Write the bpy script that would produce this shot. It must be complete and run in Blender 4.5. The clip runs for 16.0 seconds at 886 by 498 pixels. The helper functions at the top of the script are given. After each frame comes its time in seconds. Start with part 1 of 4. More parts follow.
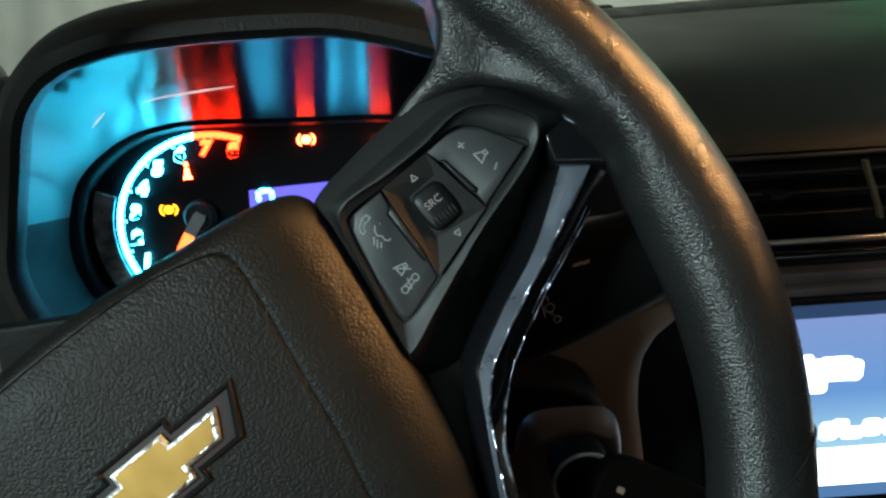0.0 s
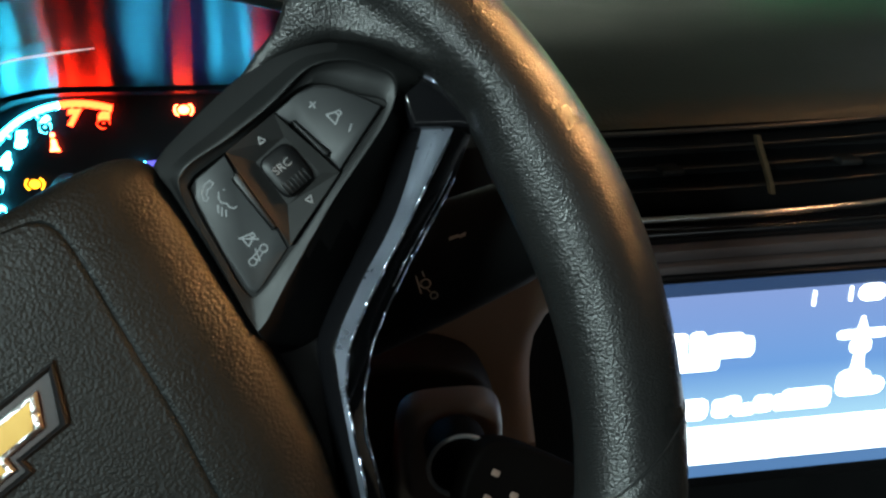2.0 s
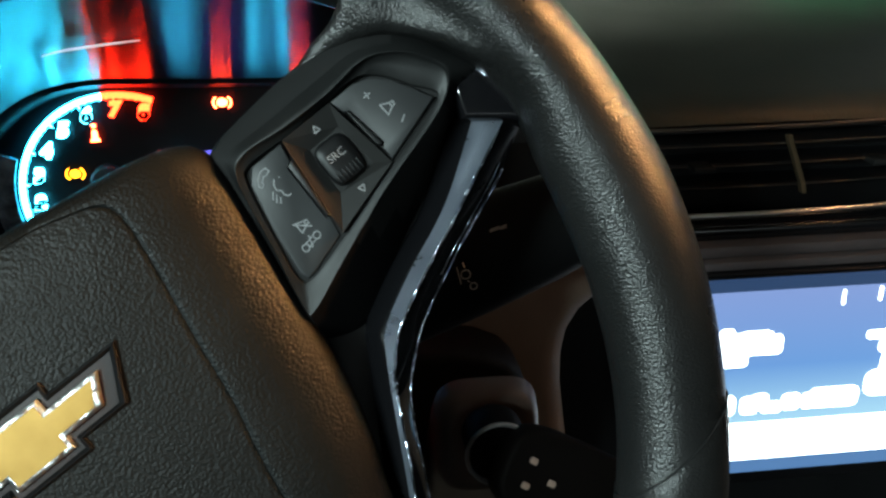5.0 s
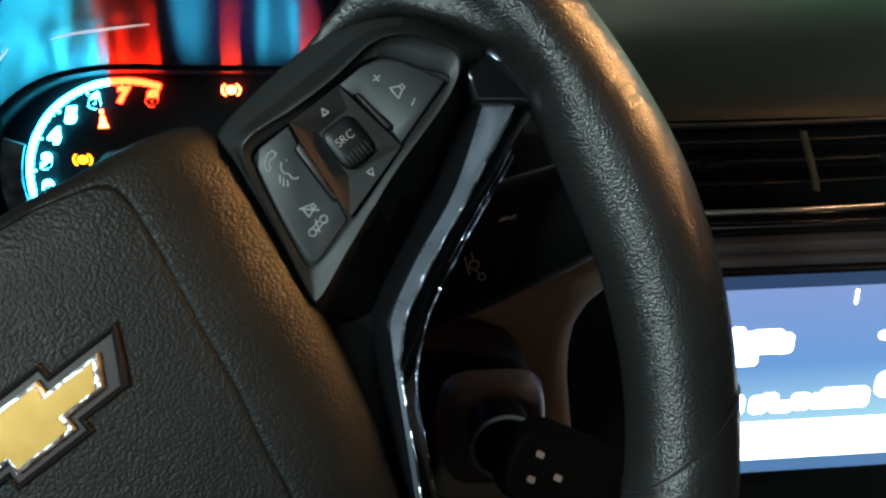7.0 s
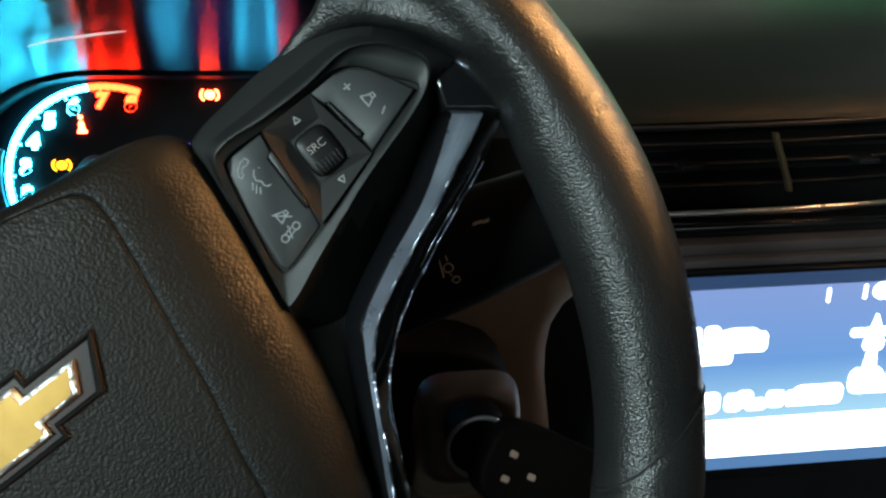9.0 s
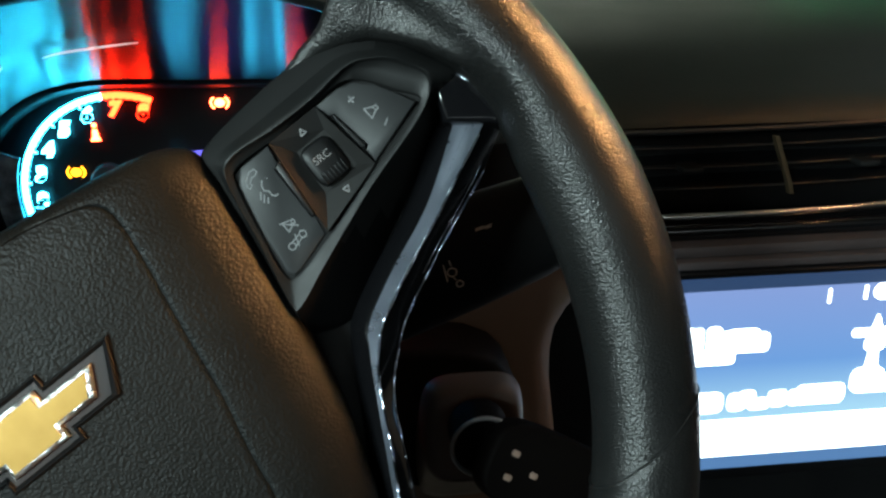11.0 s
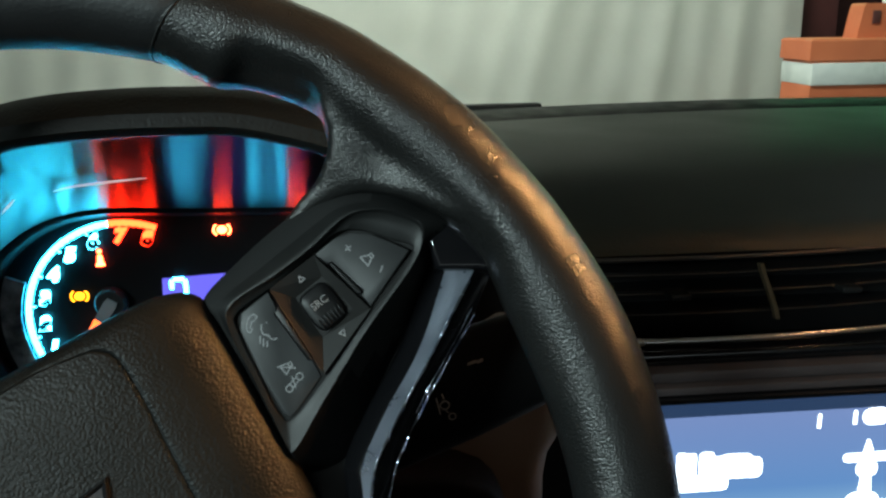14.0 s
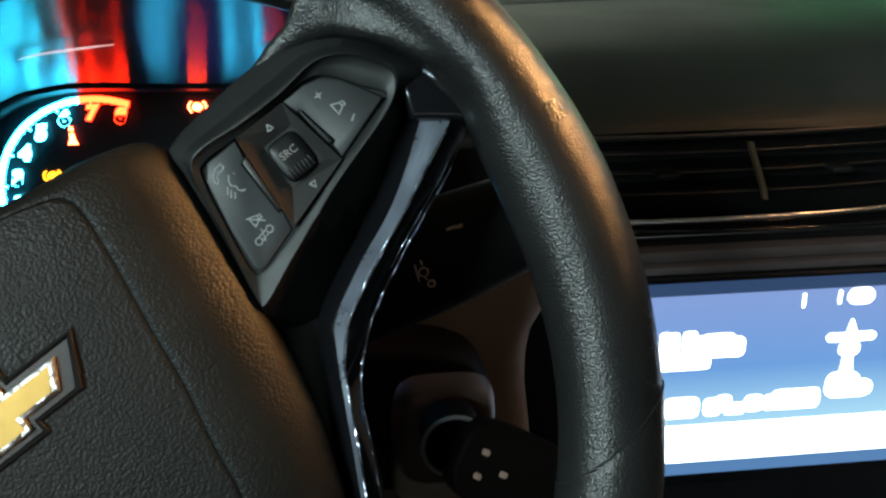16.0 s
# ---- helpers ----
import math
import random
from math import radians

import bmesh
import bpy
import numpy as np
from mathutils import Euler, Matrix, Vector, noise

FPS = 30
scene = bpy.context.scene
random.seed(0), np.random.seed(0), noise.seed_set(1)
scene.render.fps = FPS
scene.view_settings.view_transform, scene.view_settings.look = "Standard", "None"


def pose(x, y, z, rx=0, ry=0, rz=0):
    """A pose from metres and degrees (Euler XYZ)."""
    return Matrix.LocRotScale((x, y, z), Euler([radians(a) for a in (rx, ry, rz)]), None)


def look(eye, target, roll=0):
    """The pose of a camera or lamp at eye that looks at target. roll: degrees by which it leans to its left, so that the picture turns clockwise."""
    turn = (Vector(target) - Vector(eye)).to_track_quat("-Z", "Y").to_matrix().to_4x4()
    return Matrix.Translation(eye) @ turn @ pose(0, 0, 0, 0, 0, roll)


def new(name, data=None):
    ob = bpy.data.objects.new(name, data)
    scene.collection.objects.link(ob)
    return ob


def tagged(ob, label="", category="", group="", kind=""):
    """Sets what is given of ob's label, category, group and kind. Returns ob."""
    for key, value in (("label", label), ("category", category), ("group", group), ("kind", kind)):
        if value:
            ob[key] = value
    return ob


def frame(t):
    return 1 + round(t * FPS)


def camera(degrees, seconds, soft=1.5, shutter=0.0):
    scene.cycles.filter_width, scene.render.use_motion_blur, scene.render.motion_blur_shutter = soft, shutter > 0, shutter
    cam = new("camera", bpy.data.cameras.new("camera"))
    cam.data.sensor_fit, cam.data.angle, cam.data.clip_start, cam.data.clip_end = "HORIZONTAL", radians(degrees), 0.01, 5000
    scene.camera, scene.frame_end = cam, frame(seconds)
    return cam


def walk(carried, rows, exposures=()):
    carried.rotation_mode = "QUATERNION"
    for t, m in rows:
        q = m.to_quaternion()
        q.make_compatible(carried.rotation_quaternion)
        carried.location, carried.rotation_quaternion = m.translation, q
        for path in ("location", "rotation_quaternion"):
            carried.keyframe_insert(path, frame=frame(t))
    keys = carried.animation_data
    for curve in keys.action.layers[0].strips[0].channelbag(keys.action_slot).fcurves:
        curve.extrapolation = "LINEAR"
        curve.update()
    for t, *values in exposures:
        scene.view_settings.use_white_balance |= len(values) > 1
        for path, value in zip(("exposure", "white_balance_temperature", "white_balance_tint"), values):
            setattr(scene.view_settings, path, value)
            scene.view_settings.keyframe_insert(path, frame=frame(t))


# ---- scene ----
cam = camera(53.1, 16.0, soft=2.5)
PATH = [
    (0, (0.002, 0.0, 1.153), (0.06, 1.877, 0.465), -3.1),
    (0.5, (0.002, 0.006, 1.149), (0.094, 1.873, 0.438), -1.9),
    (1, (0.008, 0.008, 1.15), (0.132, 1.876, 0.444), -2.5),
    (1.5, (0.013, 0.012, 1.145), (0.171, 1.873, 0.431), -2.1),
    (2, (0.022, 0.013, 1.142), (0.24, 1.865, 0.418), -1.5),
    (2.5, (0.019, 0.015, 1.141), (0.241, 1.871, 0.43), -0.9),
    (3, (0.018, 0.009, 1.146), (0.231, 1.868, 0.441), -1.0),
    (3.5, (0.019, 0.014, 1.143), (0.241, 1.866, 0.423), -0.7),
    (4, (0.017, 0.009, 1.142), (0.22, 1.862, 0.417), -0.7),
    (4.2, (0.015, 0.009, 1.141), (0.215, 1.862, 0.416), -0.8),
    (6.3, (0.011, 0.007, 1.142), (0.171, 1.866, 0.421), -0.7),
    (6.5, (0.011, 0.008, 1.139), (0.17, 1.865, 0.412), -0.5),
    (7, (0.012, 0.011, 1.137), (0.182, 1.866, 0.41), -0.3),
    (7.5, (0.013, 0.016, 1.135), (0.201, 1.865, 0.397), 0.1),
    (8, (0.013, 0.013, 1.137), (0.197, 1.861, 0.393), -0.3),
    (8.5, (0.016, 0.011, 1.139), (0.213, 1.859, 0.399), -0.5),
    (9, (0.016, 0.007, 1.14), (0.215, 1.859, 0.411), -0.4),
    (11.3, (0.018, -0.003, 1.145), (0.191, 1.851, 0.415), -1.0),
    (11.5, (0.018, -0.005, 1.145), (0.193, 1.848, 0.413), -1.0),
    (12, (0.018, -0.006, 1.144), (0.195, 1.847, 0.412), -1.0),
    (12.5, (0.021, -0.01, 1.153), (0.198, 1.848, 0.434), -1.5),
    (13, (0.02, -0.011, 1.158), (0.208, 1.87, 0.504), -1.1),
    (13.5, (0.019, -0.01, 1.163), (0.204, 1.904, 0.615), -0.8),
    (14, (0.019, -0.007, 1.16), (0.209, 1.917, 0.646), -0.7),
    (14.5, (0.02, -0.002, 1.157), (0.234, 1.925, 0.665), -0.3),
    (15, (0.021, -0.001, 1.153), (0.235, 1.906, 0.589), -0.2),
    (15.5, (0.022, -0.004, 1.149), (0.221, 1.886, 0.526), -0.5),
    (16, (0.024, -0.004, 1.14), (0.223, 1.86, 0.442), -0.6),
]
walk(cam, [(t, look(eye, target, roll)) for t, eye, target, roll in PATH], [(0, 0.12), (1, 0.18), (2, 0.24), (4.2, 0.24), (6.5, 0.16), (8, 0.16), (9, 0.22), (12, 0.24), (12.5, 0.34), (13, 0.16), (13.5, -0.16), (15, -0.16), (16, 0.2)])

# ---- light ----
scene.view_settings.exposure = 0.0
world = bpy.data.worlds.new("night")
scene.world = world
world.use_nodes = True
world.node_tree.nodes["Background"].inputs[0].default_value = (0.55, 0.65, 0.6, 1)
world.node_tree.nodes["Background"].inputs[1].default_value = 0.02


def area_lamp(name, eye, target, size_x, size_y, watts, colour, spread=180):
    lamp = bpy.data.lights.new(name, "AREA")
    lamp.shape, lamp.size, lamp.size_y = "RECTANGLE", size_x, size_y
    lamp.energy, lamp.color, lamp.spread = watts, colour, radians(spread)
    ob = new(name, lamp)
    ob.matrix_world = look(eye, target)
    return ob


area_lamp("dome_lamp_light", (0.56, 0.21, 1.42), (0.03, 0.21, 1.155), 0.06, 0.035, 0.46, (1.0, 0.5, 0.175), 25)
area_lamp("garage_tube_front", (0.4, 3.0, 2.75), (0.4, 4.4, 1.0), 1.6, 0.12, 122, (0.9, 1.0, 0.89))
area_lamp("garage_tube_left", (-1.9, -1.9, 2.0), (-0.1, 0.1, 1.05), 1.4, 0.12, 95, (0.76, 0.98, 0.98))
# unseen fill lamp, added to brighten what the spoke trim reflects
area_lamp("rear_fill_lamp", (0.3, -3.6, 2.8), (0.3, -5.0, 1.4), 2.4, 0.12, 128, (0.82, 0.93, 1.0))
# unseen green lamp, added for the green tint on the dash
area_lamp("green_tint_lamp", (2.75, 3.9, 1.6), (0.45, 0.65, 1.08), 1.5, 0.7, 5.5, (0.2, 1.0, 0.45))
# unseen fill lamp, added for the cool edge along the rim
area_lamp("right_fill_lamp", (3.0, 1.9, 2.4), (0.1, 0.25, 1.1), 1.2, 0.12, 13, (0.62, 0.78, 1.0))


# ---- materials ----
def mat(name, base, rough=0.5, metal=0.0, spec=0.5, coat=0.0):
    m = bpy.data.materials.new(name)
    m.use_nodes = True
    b = m.node_tree.nodes["Principled BSDF"]
    b.inputs["Base Color"].default_value = (*base, 1)
    b.inputs["Roughness"].default_value = rough
    b.inputs["Metallic"].default_value = metal
    b.inputs["Specular IOR Level"].default_value = spec
    b.inputs["Coat Weight"].default_value = coat
    b.inputs["Coat Roughness"].default_value = 0.05
    return m


def node(m, kind, **values):
    n = m.node_tree.nodes.new(kind)
    for key, value in values.items():
        n.inputs[key].default_value = value
    return n


def link(m, a, out, b, into):
    m.node_tree.links.new(a.outputs[out], b.inputs[into])


def mottle(m, scale, dark, light, detail=4.0):
    """Colour that wanders between two tones."""
    b = m.node_tree.nodes["Principled BSDF"]
    co = node(m, "ShaderNodeTexCoord")
    tex = node(m, "ShaderNodeTexNoise", Scale=scale, Detail=detail)
    ramp = node(m, "ShaderNodeValToRGB")
    ramp.color_ramp.elements[0].color, ramp.color_ramp.elements[1].color = (*dark, 1), (*light, 1)
    ramp.color_ramp.elements[0].position, ramp.color_ramp.elements[1].position = 0.3, 0.7
    link(m, co, "Object", tex, "Vector")
    link(m, tex, "Fac", ramp, "Fac")
    link(m, ramp, "Color", b, "Base Color")
    return m


def wear(m, scale, low, high):
    """Roughness that wanders: fingerprints, dust."""
    b = m.node_tree.nodes["Principled BSDF"]
    co = node(m, "ShaderNodeTexCoord")
    tex = node(m, "ShaderNodeTexNoise", Scale=scale, Detail=5.0)
    rng = node(m, "ShaderNodeMapRange")
    rng.inputs["From Min"].default_value, rng.inputs["From Max"].default_value = 0.3, 0.7
    rng.inputs["To Min"].default_value, rng.inputs["To Max"].default_value = low, high
    link(m, co, "Object", tex, "Vector")
    link(m, tex, "Fac", rng, "Value")
    link(m, rng, "Result", b, "Roughness")
    return m


def grain(m, scale, strength, depth, fine=3.0):
    """Leather grain: rounded cells with a finer roughness over them."""
    b = m.node_tree.nodes["Principled BSDF"]
    co = node(m, "ShaderNodeTexCoord")
    warp = node(m, "ShaderNodeTexNoise", Scale=scale * 0.5, Detail=2.0)
    mix = node(m, "ShaderNodeVectorMath")
    mix.operation = "MULTIPLY_ADD"
    mix.inputs[1].default_value = (0.7 / scale,) * 3
    cells = node(m, "ShaderNodeTexVoronoi", Scale=scale)
    cells.feature = "SMOOTH_F1"
    cells.inputs["Smoothness"].default_value = 0.4
    speck = node(m, "ShaderNodeTexNoise", Scale=scale * fine, Detail=3.0)
    add = node(m, "ShaderNodeMath")
    add.operation = "MULTIPLY_ADD"
    add.inputs[1].default_value = 0.25
    bump = node(m, "ShaderNodeBump", Strength=strength, Distance=depth)
    bump.invert = True
    link(m, co, "Object", warp, "Vector")
    link(m, warp, "Color", mix, 0)
    link(m, co, "Object", mix, 2)
    link(m, mix, "Vector", cells, "Vector")
    link(m, co, "Object", speck, "Vector")
    link(m, speck, "Fac", add, 0)
    link(m, cells, "Distance", add, 2)
    link(m, add, "Value", bump, "Height")
    link(m, bump, "Normal", b, "Normal")
    return m


def glow(name, colour, strength):
    m = bpy.data.materials.new(name)
    m.use_nodes = True
    b = m.node_tree.nodes["Principled BSDF"]
    b.inputs["Base Color"].default_value = (0.02, 0.02, 0.02, 1)
    b.inputs["Emission Color"].default_value = (*colour, 1)
    b.inputs["Emission Strength"].default_value = strength
    return m


LEATHER = wear(grain(mottle(mat("grip_leather", (0.03, 0.03, 0.03), 0.5, 0, 0.42), 30, (0.0102, 0.0104, 0.0103), (0.0165, 0.0167, 0.0165)), 1600, 0.48, 0.00032), 45, 0.25, 0.36)
LEATHER_TOP = wear(grain(mat("smooth_leather", (0.0125, 0.0125, 0.013), 0.5, 0, 0.36), 900, 0.25, 0.0003), 45, 0.42, 0.58)
PAD = wear(grain(mottle(mat("pad_skin", (0.03, 0.03, 0.03), 0.5, 0, 0.165), 25, (0.0056, 0.0062, 0.0059), (0.0094, 0.0102, 0.0097)), 1080, 0.42, 0.0005), 30, 0.38, 0.5)
BEZEL = wear(grain(mat("satin_plastic", (0.0105, 0.0108, 0.0108), 0.5, 0, 0.3), 2600, 0.12, 0.0002), 60, 0.34, 0.46)
KEY = wear(grain(mat("button_rubber", (0.021, 0.0218, 0.0228)), 3000, 0.12, 0.0002), 80, 0.45, 0.6)
PIANO = wear(mat("piano_black", (0.006, 0.006, 0.007), 0.08, 0, 0.6, 0.25), 50, 0.06, 0.16)
REFLECTION_GREY = wear(mat("reflection_grey", (0.36, 0.4, 0.48), 0.3, 0.75, 0.5, 0.5), 90, 0.2, 0.4)
GLINT = grain(wear(mat("glint_metal", (0.5, 0.54, 0.62), 0.15, 1.0), 80, 0.08, 0.2), 110, 1.0, 0.004)
EMBLEM = grain(wear(mat("emblem_chrome", (0.88, 0.88, 0.87), 0.3, 1.0), 150, 0.3, 0.45), 420, 0.8, 0.0012)
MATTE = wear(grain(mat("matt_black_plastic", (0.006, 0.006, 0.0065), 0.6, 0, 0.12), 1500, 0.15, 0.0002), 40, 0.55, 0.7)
COLUMN = wear(grain(mat("dark_brown_plastic", (0.066, 0.047, 0.04), 0.5, 0, 0.4), 1500, 0.15, 0.0002), 40, 0.4, 0.55)
PADKEY = wear(grain(mat("sloping_key", (0.015, 0.0145, 0.014), 0.35, 0, 0.22), 3000, 0.1, 0.0002), 80, 0.38, 0.5)
FOB = grain(mat("fob_rubber", (0.003, 0.0023, 0.0021), 0.6, 0, 0.03), 2500, 0.1, 0.0002)
WELL = wear(mat("dark_red_gloss", (0.016, 0.006, 0.0055), 0.3, 0, 0.4), 60, 0.25, 0.4)
GAP = mat("black_gap", (0.004, 0.004, 0.004), 0.8)
PRINT = mottle(mat("white_print", (0.36, 0.36, 0.36), 0.6), 900, (0.2, 0.2, 0.21), (0.33, 0.33, 0.33))
CHROME = wear(mat("chrome", (0.75, 0.73, 0.7), 0.15, 1.0), 25, 0.1, 0.28)
GOLD = wear(mottle(mat("gold_enamel", (0.62, 0.36, 0.07), 0.35, 0.55), 120, (0.37, 0.225, 0.05), (0.44, 0.275, 0.068)), 200, 0.28, 0.42)
DASH = wear(grain(mottle(mat("dash_vinyl", (0.03, 0.03, 0.03), 0.5, 0, 1.0), 12, (0.015, 0.019, 0.011), (0.0215, 0.0255, 0.0155)), 700, 0.3, 0.0003), 12, 0.4, 0.5)
COWL = wear(grain(mottle(mat("cowl_vinyl", (0.012, 0.012, 0.011), 0.5, 0, 0.25), 12, (0.004, 0.0043, 0.0038), (0.0066, 0.007, 0.006)), 700, 0.35, 0.0004), 12, 0.5, 0.66)
DASH_LOW = wear(grain(mottle(mat("lower_plastic", (0.06, 0.05, 0.045), 0.5, 0, 0.25), 15, (0.165, 0.12, 0.092), (0.21, 0.152, 0.118)), 900, 0.25, 0.0003), 20, 0.5, 0.65)
DARK = wear(mat("dark_plastic", (0.005, 0.005, 0.0055), 0.4, 0, 0.3), 40, 0.35, 0.55)
GLOSS = mat("binnacle_gloss", (0.062, 0.062, 0.065), 0.3, 1.0)
GLOSS.node_tree.nodes["Principled BSDF"].inputs["Anisotropic"].default_value = 1.0
STREAK = node(GLOSS, "ShaderNodeTangent")
STREAK.direction_type, STREAK.uv_map = "UV_MAP", "slope"
link(GLOSS, STREAK, "Tangent", GLOSS.node_tree.nodes["Principled BSDF"], "Tangent")
DIAL = mat("dial_black", (0.0025, 0.0026, 0.0034), 0.5, 0, 0.12)
SILVER = wear(mat("silver_paint", (0.32, 0.32, 0.33), 0.35, 0.8), 60, 0.3, 0.45)
GREYPAINT = mottle(mat("grey_paint", (0.3, 0.3, 0.3), 0.5), 130, (0.05, 0.05, 0.055), (0.42, 0.43, 0.43))
DIVIDER = wear(mat("bronze_paint", (0.17, 0.125, 0.075), 0.35, 0.6), 60, 0.3, 0.45)
# emission stands in for light reflected in the clear lens
LENS_GLINT = glow("lens_glint_glow", (0.75, 0.7, 0.72), 0.75)
STRIP = wear(mottle(mat("grey_brown_plastic", (0.08, 0.07, 0.075)), 30, (0.05, 0.04, 0.04), (0.075, 0.06, 0.06)), 30, 0.35, 0.5)
EDGE = wear(mat("dark_edge", (0.11, 0.092, 0.08), 0.3, 0.9), 60, 0.3, 0.45)
CYAN = glow("dial_cyan", (0.025, 0.62, 1.0), 42)
DIGIT = glow("dial_white", (0.04, 0.7, 1.0), 70)
RED = glow("lamp_red", (1.0, 0.045, 0.013), 62)
REDRING = glow("dial_red", (1.0, 0.015, 0.003), 48)
AMBER = glow("lamp_amber", (1.0, 0.36, 0.01), 6)
LCD = glow("lcd_blue", (0.16, 0.14, 1.0), 1.2)
LCD_CYAN = glow("lcd_cyan", (0.04, 0.6, 1.0), 34)
NEEDLE = glow("needle_red", (1.0, 0.12, 0.02), 5)
SCREEN_TEXT = glow("screen_white", (0.85, 0.97, 1.0), 4)
BROWN = wear(mottle(mat("brown_steel", (0.09, 0.03, 0.028), 0.5), 8, (0.075, 0.024, 0.023), (0.11, 0.036, 0.034)), 12, 0.4, 0.6)
ORANGE = wear(mottle(mat("orange_plastic", (0.6, 0.16, 0.07)), 6, (0.5, 0.125, 0.055), (0.62, 0.17, 0.075)), 10, 0.45, 0.65)
WHITEBAND = mottle(mat("white_sheeting", (0.75, 0.75, 0.75), 0.4), 20, (0.5, 0.53, 0.52), (0.62, 0.64, 0.62))
CLOTH = mottle(mat("curtain_cloth", (0.6, 0.62, 0.58), 0.9), 3, (0.57, 0.565, 0.51), (0.68, 0.675, 0.62))
CONCRETE = wear(grain(mottle(mat("concrete", (0.3, 0.3, 0.29), 0.85), 2, (0.2, 0.2, 0.19), (0.34, 0.34, 0.32)), 40, 0.3, 0.004), 5, 0.75, 0.95)
LINER = grain(mottle(mat("headliner", (0.3, 0.3, 0.28), 0.95), 8, (0.26, 0.26, 0.245), (0.33, 0.33, 0.31)), 500, 0.3, 0.0005)
CARPET = grain(mottle(mat("carpet", (0.03, 0.03, 0.03), 0.95), 30, (0.02, 0.02, 0.02), (0.045, 0.045, 0.045)), 300, 0.8, 0.003)


def screen_material():
    """A lit panel: pale blue that grows lighter towards the bottom."""
    m = glow("screen_blue", (0.3, 0.4, 0.8), 1.0)
    b = m.node_tree.nodes["Principled BSDF"]
    co = node(m, "ShaderNodeTexCoord")
    sep = node(m, "ShaderNodeSeparateXYZ")
    ramp = node(m, "ShaderNodeValToRGB")
    e = ramp.color_ramp.elements
    e[0].position, e[0].color = 0.0, (0.36, 0.65, 0.82, 1)
    e[1].position, e[1].color = 1.0, (0.2, 0.3, 0.6, 1)
    mid = e.new(0.45)
    mid.color = (0.13, 0.3, 0.63, 1)
    rng = node(m, "ShaderNodeMapRange")
    rng.inputs["From Min"].default_value, rng.inputs["From Max"].default_value = 0.885, 0.962
    link(m, co, "Object", sep, "Vector")
    link(m, sep, "Z", rng, "Value")
    link(m, rng, "Result", ramp, "Fac")
    link(m, ramp, "Color", b, "Emission Color")
    return m


SCREEN = screen_material()
LCDTOP = glow("screen_edge", (0.12, 0.3, 0.75), 0.16)
LCDLOW = glow("screen_dim", (0.2, 0.48, 1.0), 0.4)


# ---- building helpers ----
def part(name, bm, material, parent=None, label="", smooth=True):
    bmesh.ops.recalc_face_normals(bm, faces=bm.faces)
    me = bpy.data.meshes.new(name)
    bm.to_mesh(me)
    bm.free()
    for p in me.polygons:
        p.use_smooth = smooth
    me.materials.append(material)
    ob = new(name, me)
    if parent is not None:
        ob.parent = parent
    if smooth:
        me.set_sharp_from_angle(angle=radians(40))
    return tagged(ob, label)


def thing(name, label, category, m=None, group="", kind=""):
    ob = new(name)
    ob.empty_display_size = 0.02
    if m is not None:
        ob.matrix_world = m
    return tagged(ob, label, category, group, kind)


def curve_points(pts, count, closed=True):
    """A smooth line through the given points (Catmull-Rom), as count points."""
    pts = [Vector(p) for p in pts]
    n = len(pts)
    out = []
    spans = n if closed else n - 1
    for k in range(count):
        s = k * spans / (count if closed else count - 1)
        i = min(int(s), spans - 1)
        f = s - i
        if closed:
            a, b, c, d = (pts[(i + j) % n] for j in (-1, 0, 1, 2))
        else:
            b, c = pts[i], pts[i + 1]
            a = pts[i - 1] if i else b * 2 - c
            d = pts[i + 2] if i + 2 < n else c * 2 - b
        out.append(0.5 * ((2 * b) + (c - a) * f + (2 * a - 5 * b + 4 * c - d) * f * f + (3 * b - a - 3 * c + d) * f ** 3))
    return out


def loft(loops, closed=True, cap_first=True, cap_last=True, bm=None):
    """A skin over loops of equally many points."""
    bm = bm or bmesh.new()
    rings = [[bm.verts.new(p) for p in loop] for loop in loops]
    n = len(rings[0])
    for a, b in zip(rings, rings[1:]):
        for i in range(n if closed else n - 1):
            bm.faces.new((a[i], a[(i + 1) % n], b[(i + 1) % n], b[i]))
    if cap_first:
        bm.faces.new(rings[0][::-1])
    if cap_last:
        bm.faces.new(rings[-1])
    return bm


def box(x0, x1, y0, y1, z0, z1, bevel=0.0, seg=2, bm=None):
    own = bmesh.new()
    bmesh.ops.create_cube(own, size=1)
    for v in own.verts:
        v.co = Vector(((x0 + x1) / 2 + v.co.x * (x1 - x0), (y0 + y1) / 2 + v.co.y * (y1 - y0), (z0 + z1) / 2 + v.co.z * (z1 - z0)))
    if bevel:
        bmesh.ops.bevel(own, geom=list(own.edges), offset=bevel, segments=seg, affect="EDGES", profile=0.5)
    if bm is None:
        return own
    me = bpy.data.meshes.new("tmp")
    own.to_mesh(me)
    own.free()
    bm.from_mesh(me)
    bpy.data.meshes.remove(me)
    return bm


def slab(outline, z0, z1, bevel=0.0, seg=2):
    """A flat piece with the given outline (x, y), from z0 up to z1, its top edge rounded."""
    bm = bmesh.new()
    low = [bm.verts.new((x, y, z0)) for x, y in outline]
    face = bm.faces.new(low)
    made = bmesh.ops.extrude_face_region(bm, geom=[face])
    top = [v for v in made["geom"] if isinstance(v, bmesh.types.BMVert)]
    for v in top:
        v.co.z = z1
    if bevel:
        edges = [e for e in bm.edges if all(v in top for v in e.verts)]
        bmesh.ops.bevel(bm, geom=edges, offset=bevel, segments=seg, affect="EDGES", profile=0.5)
    return bm


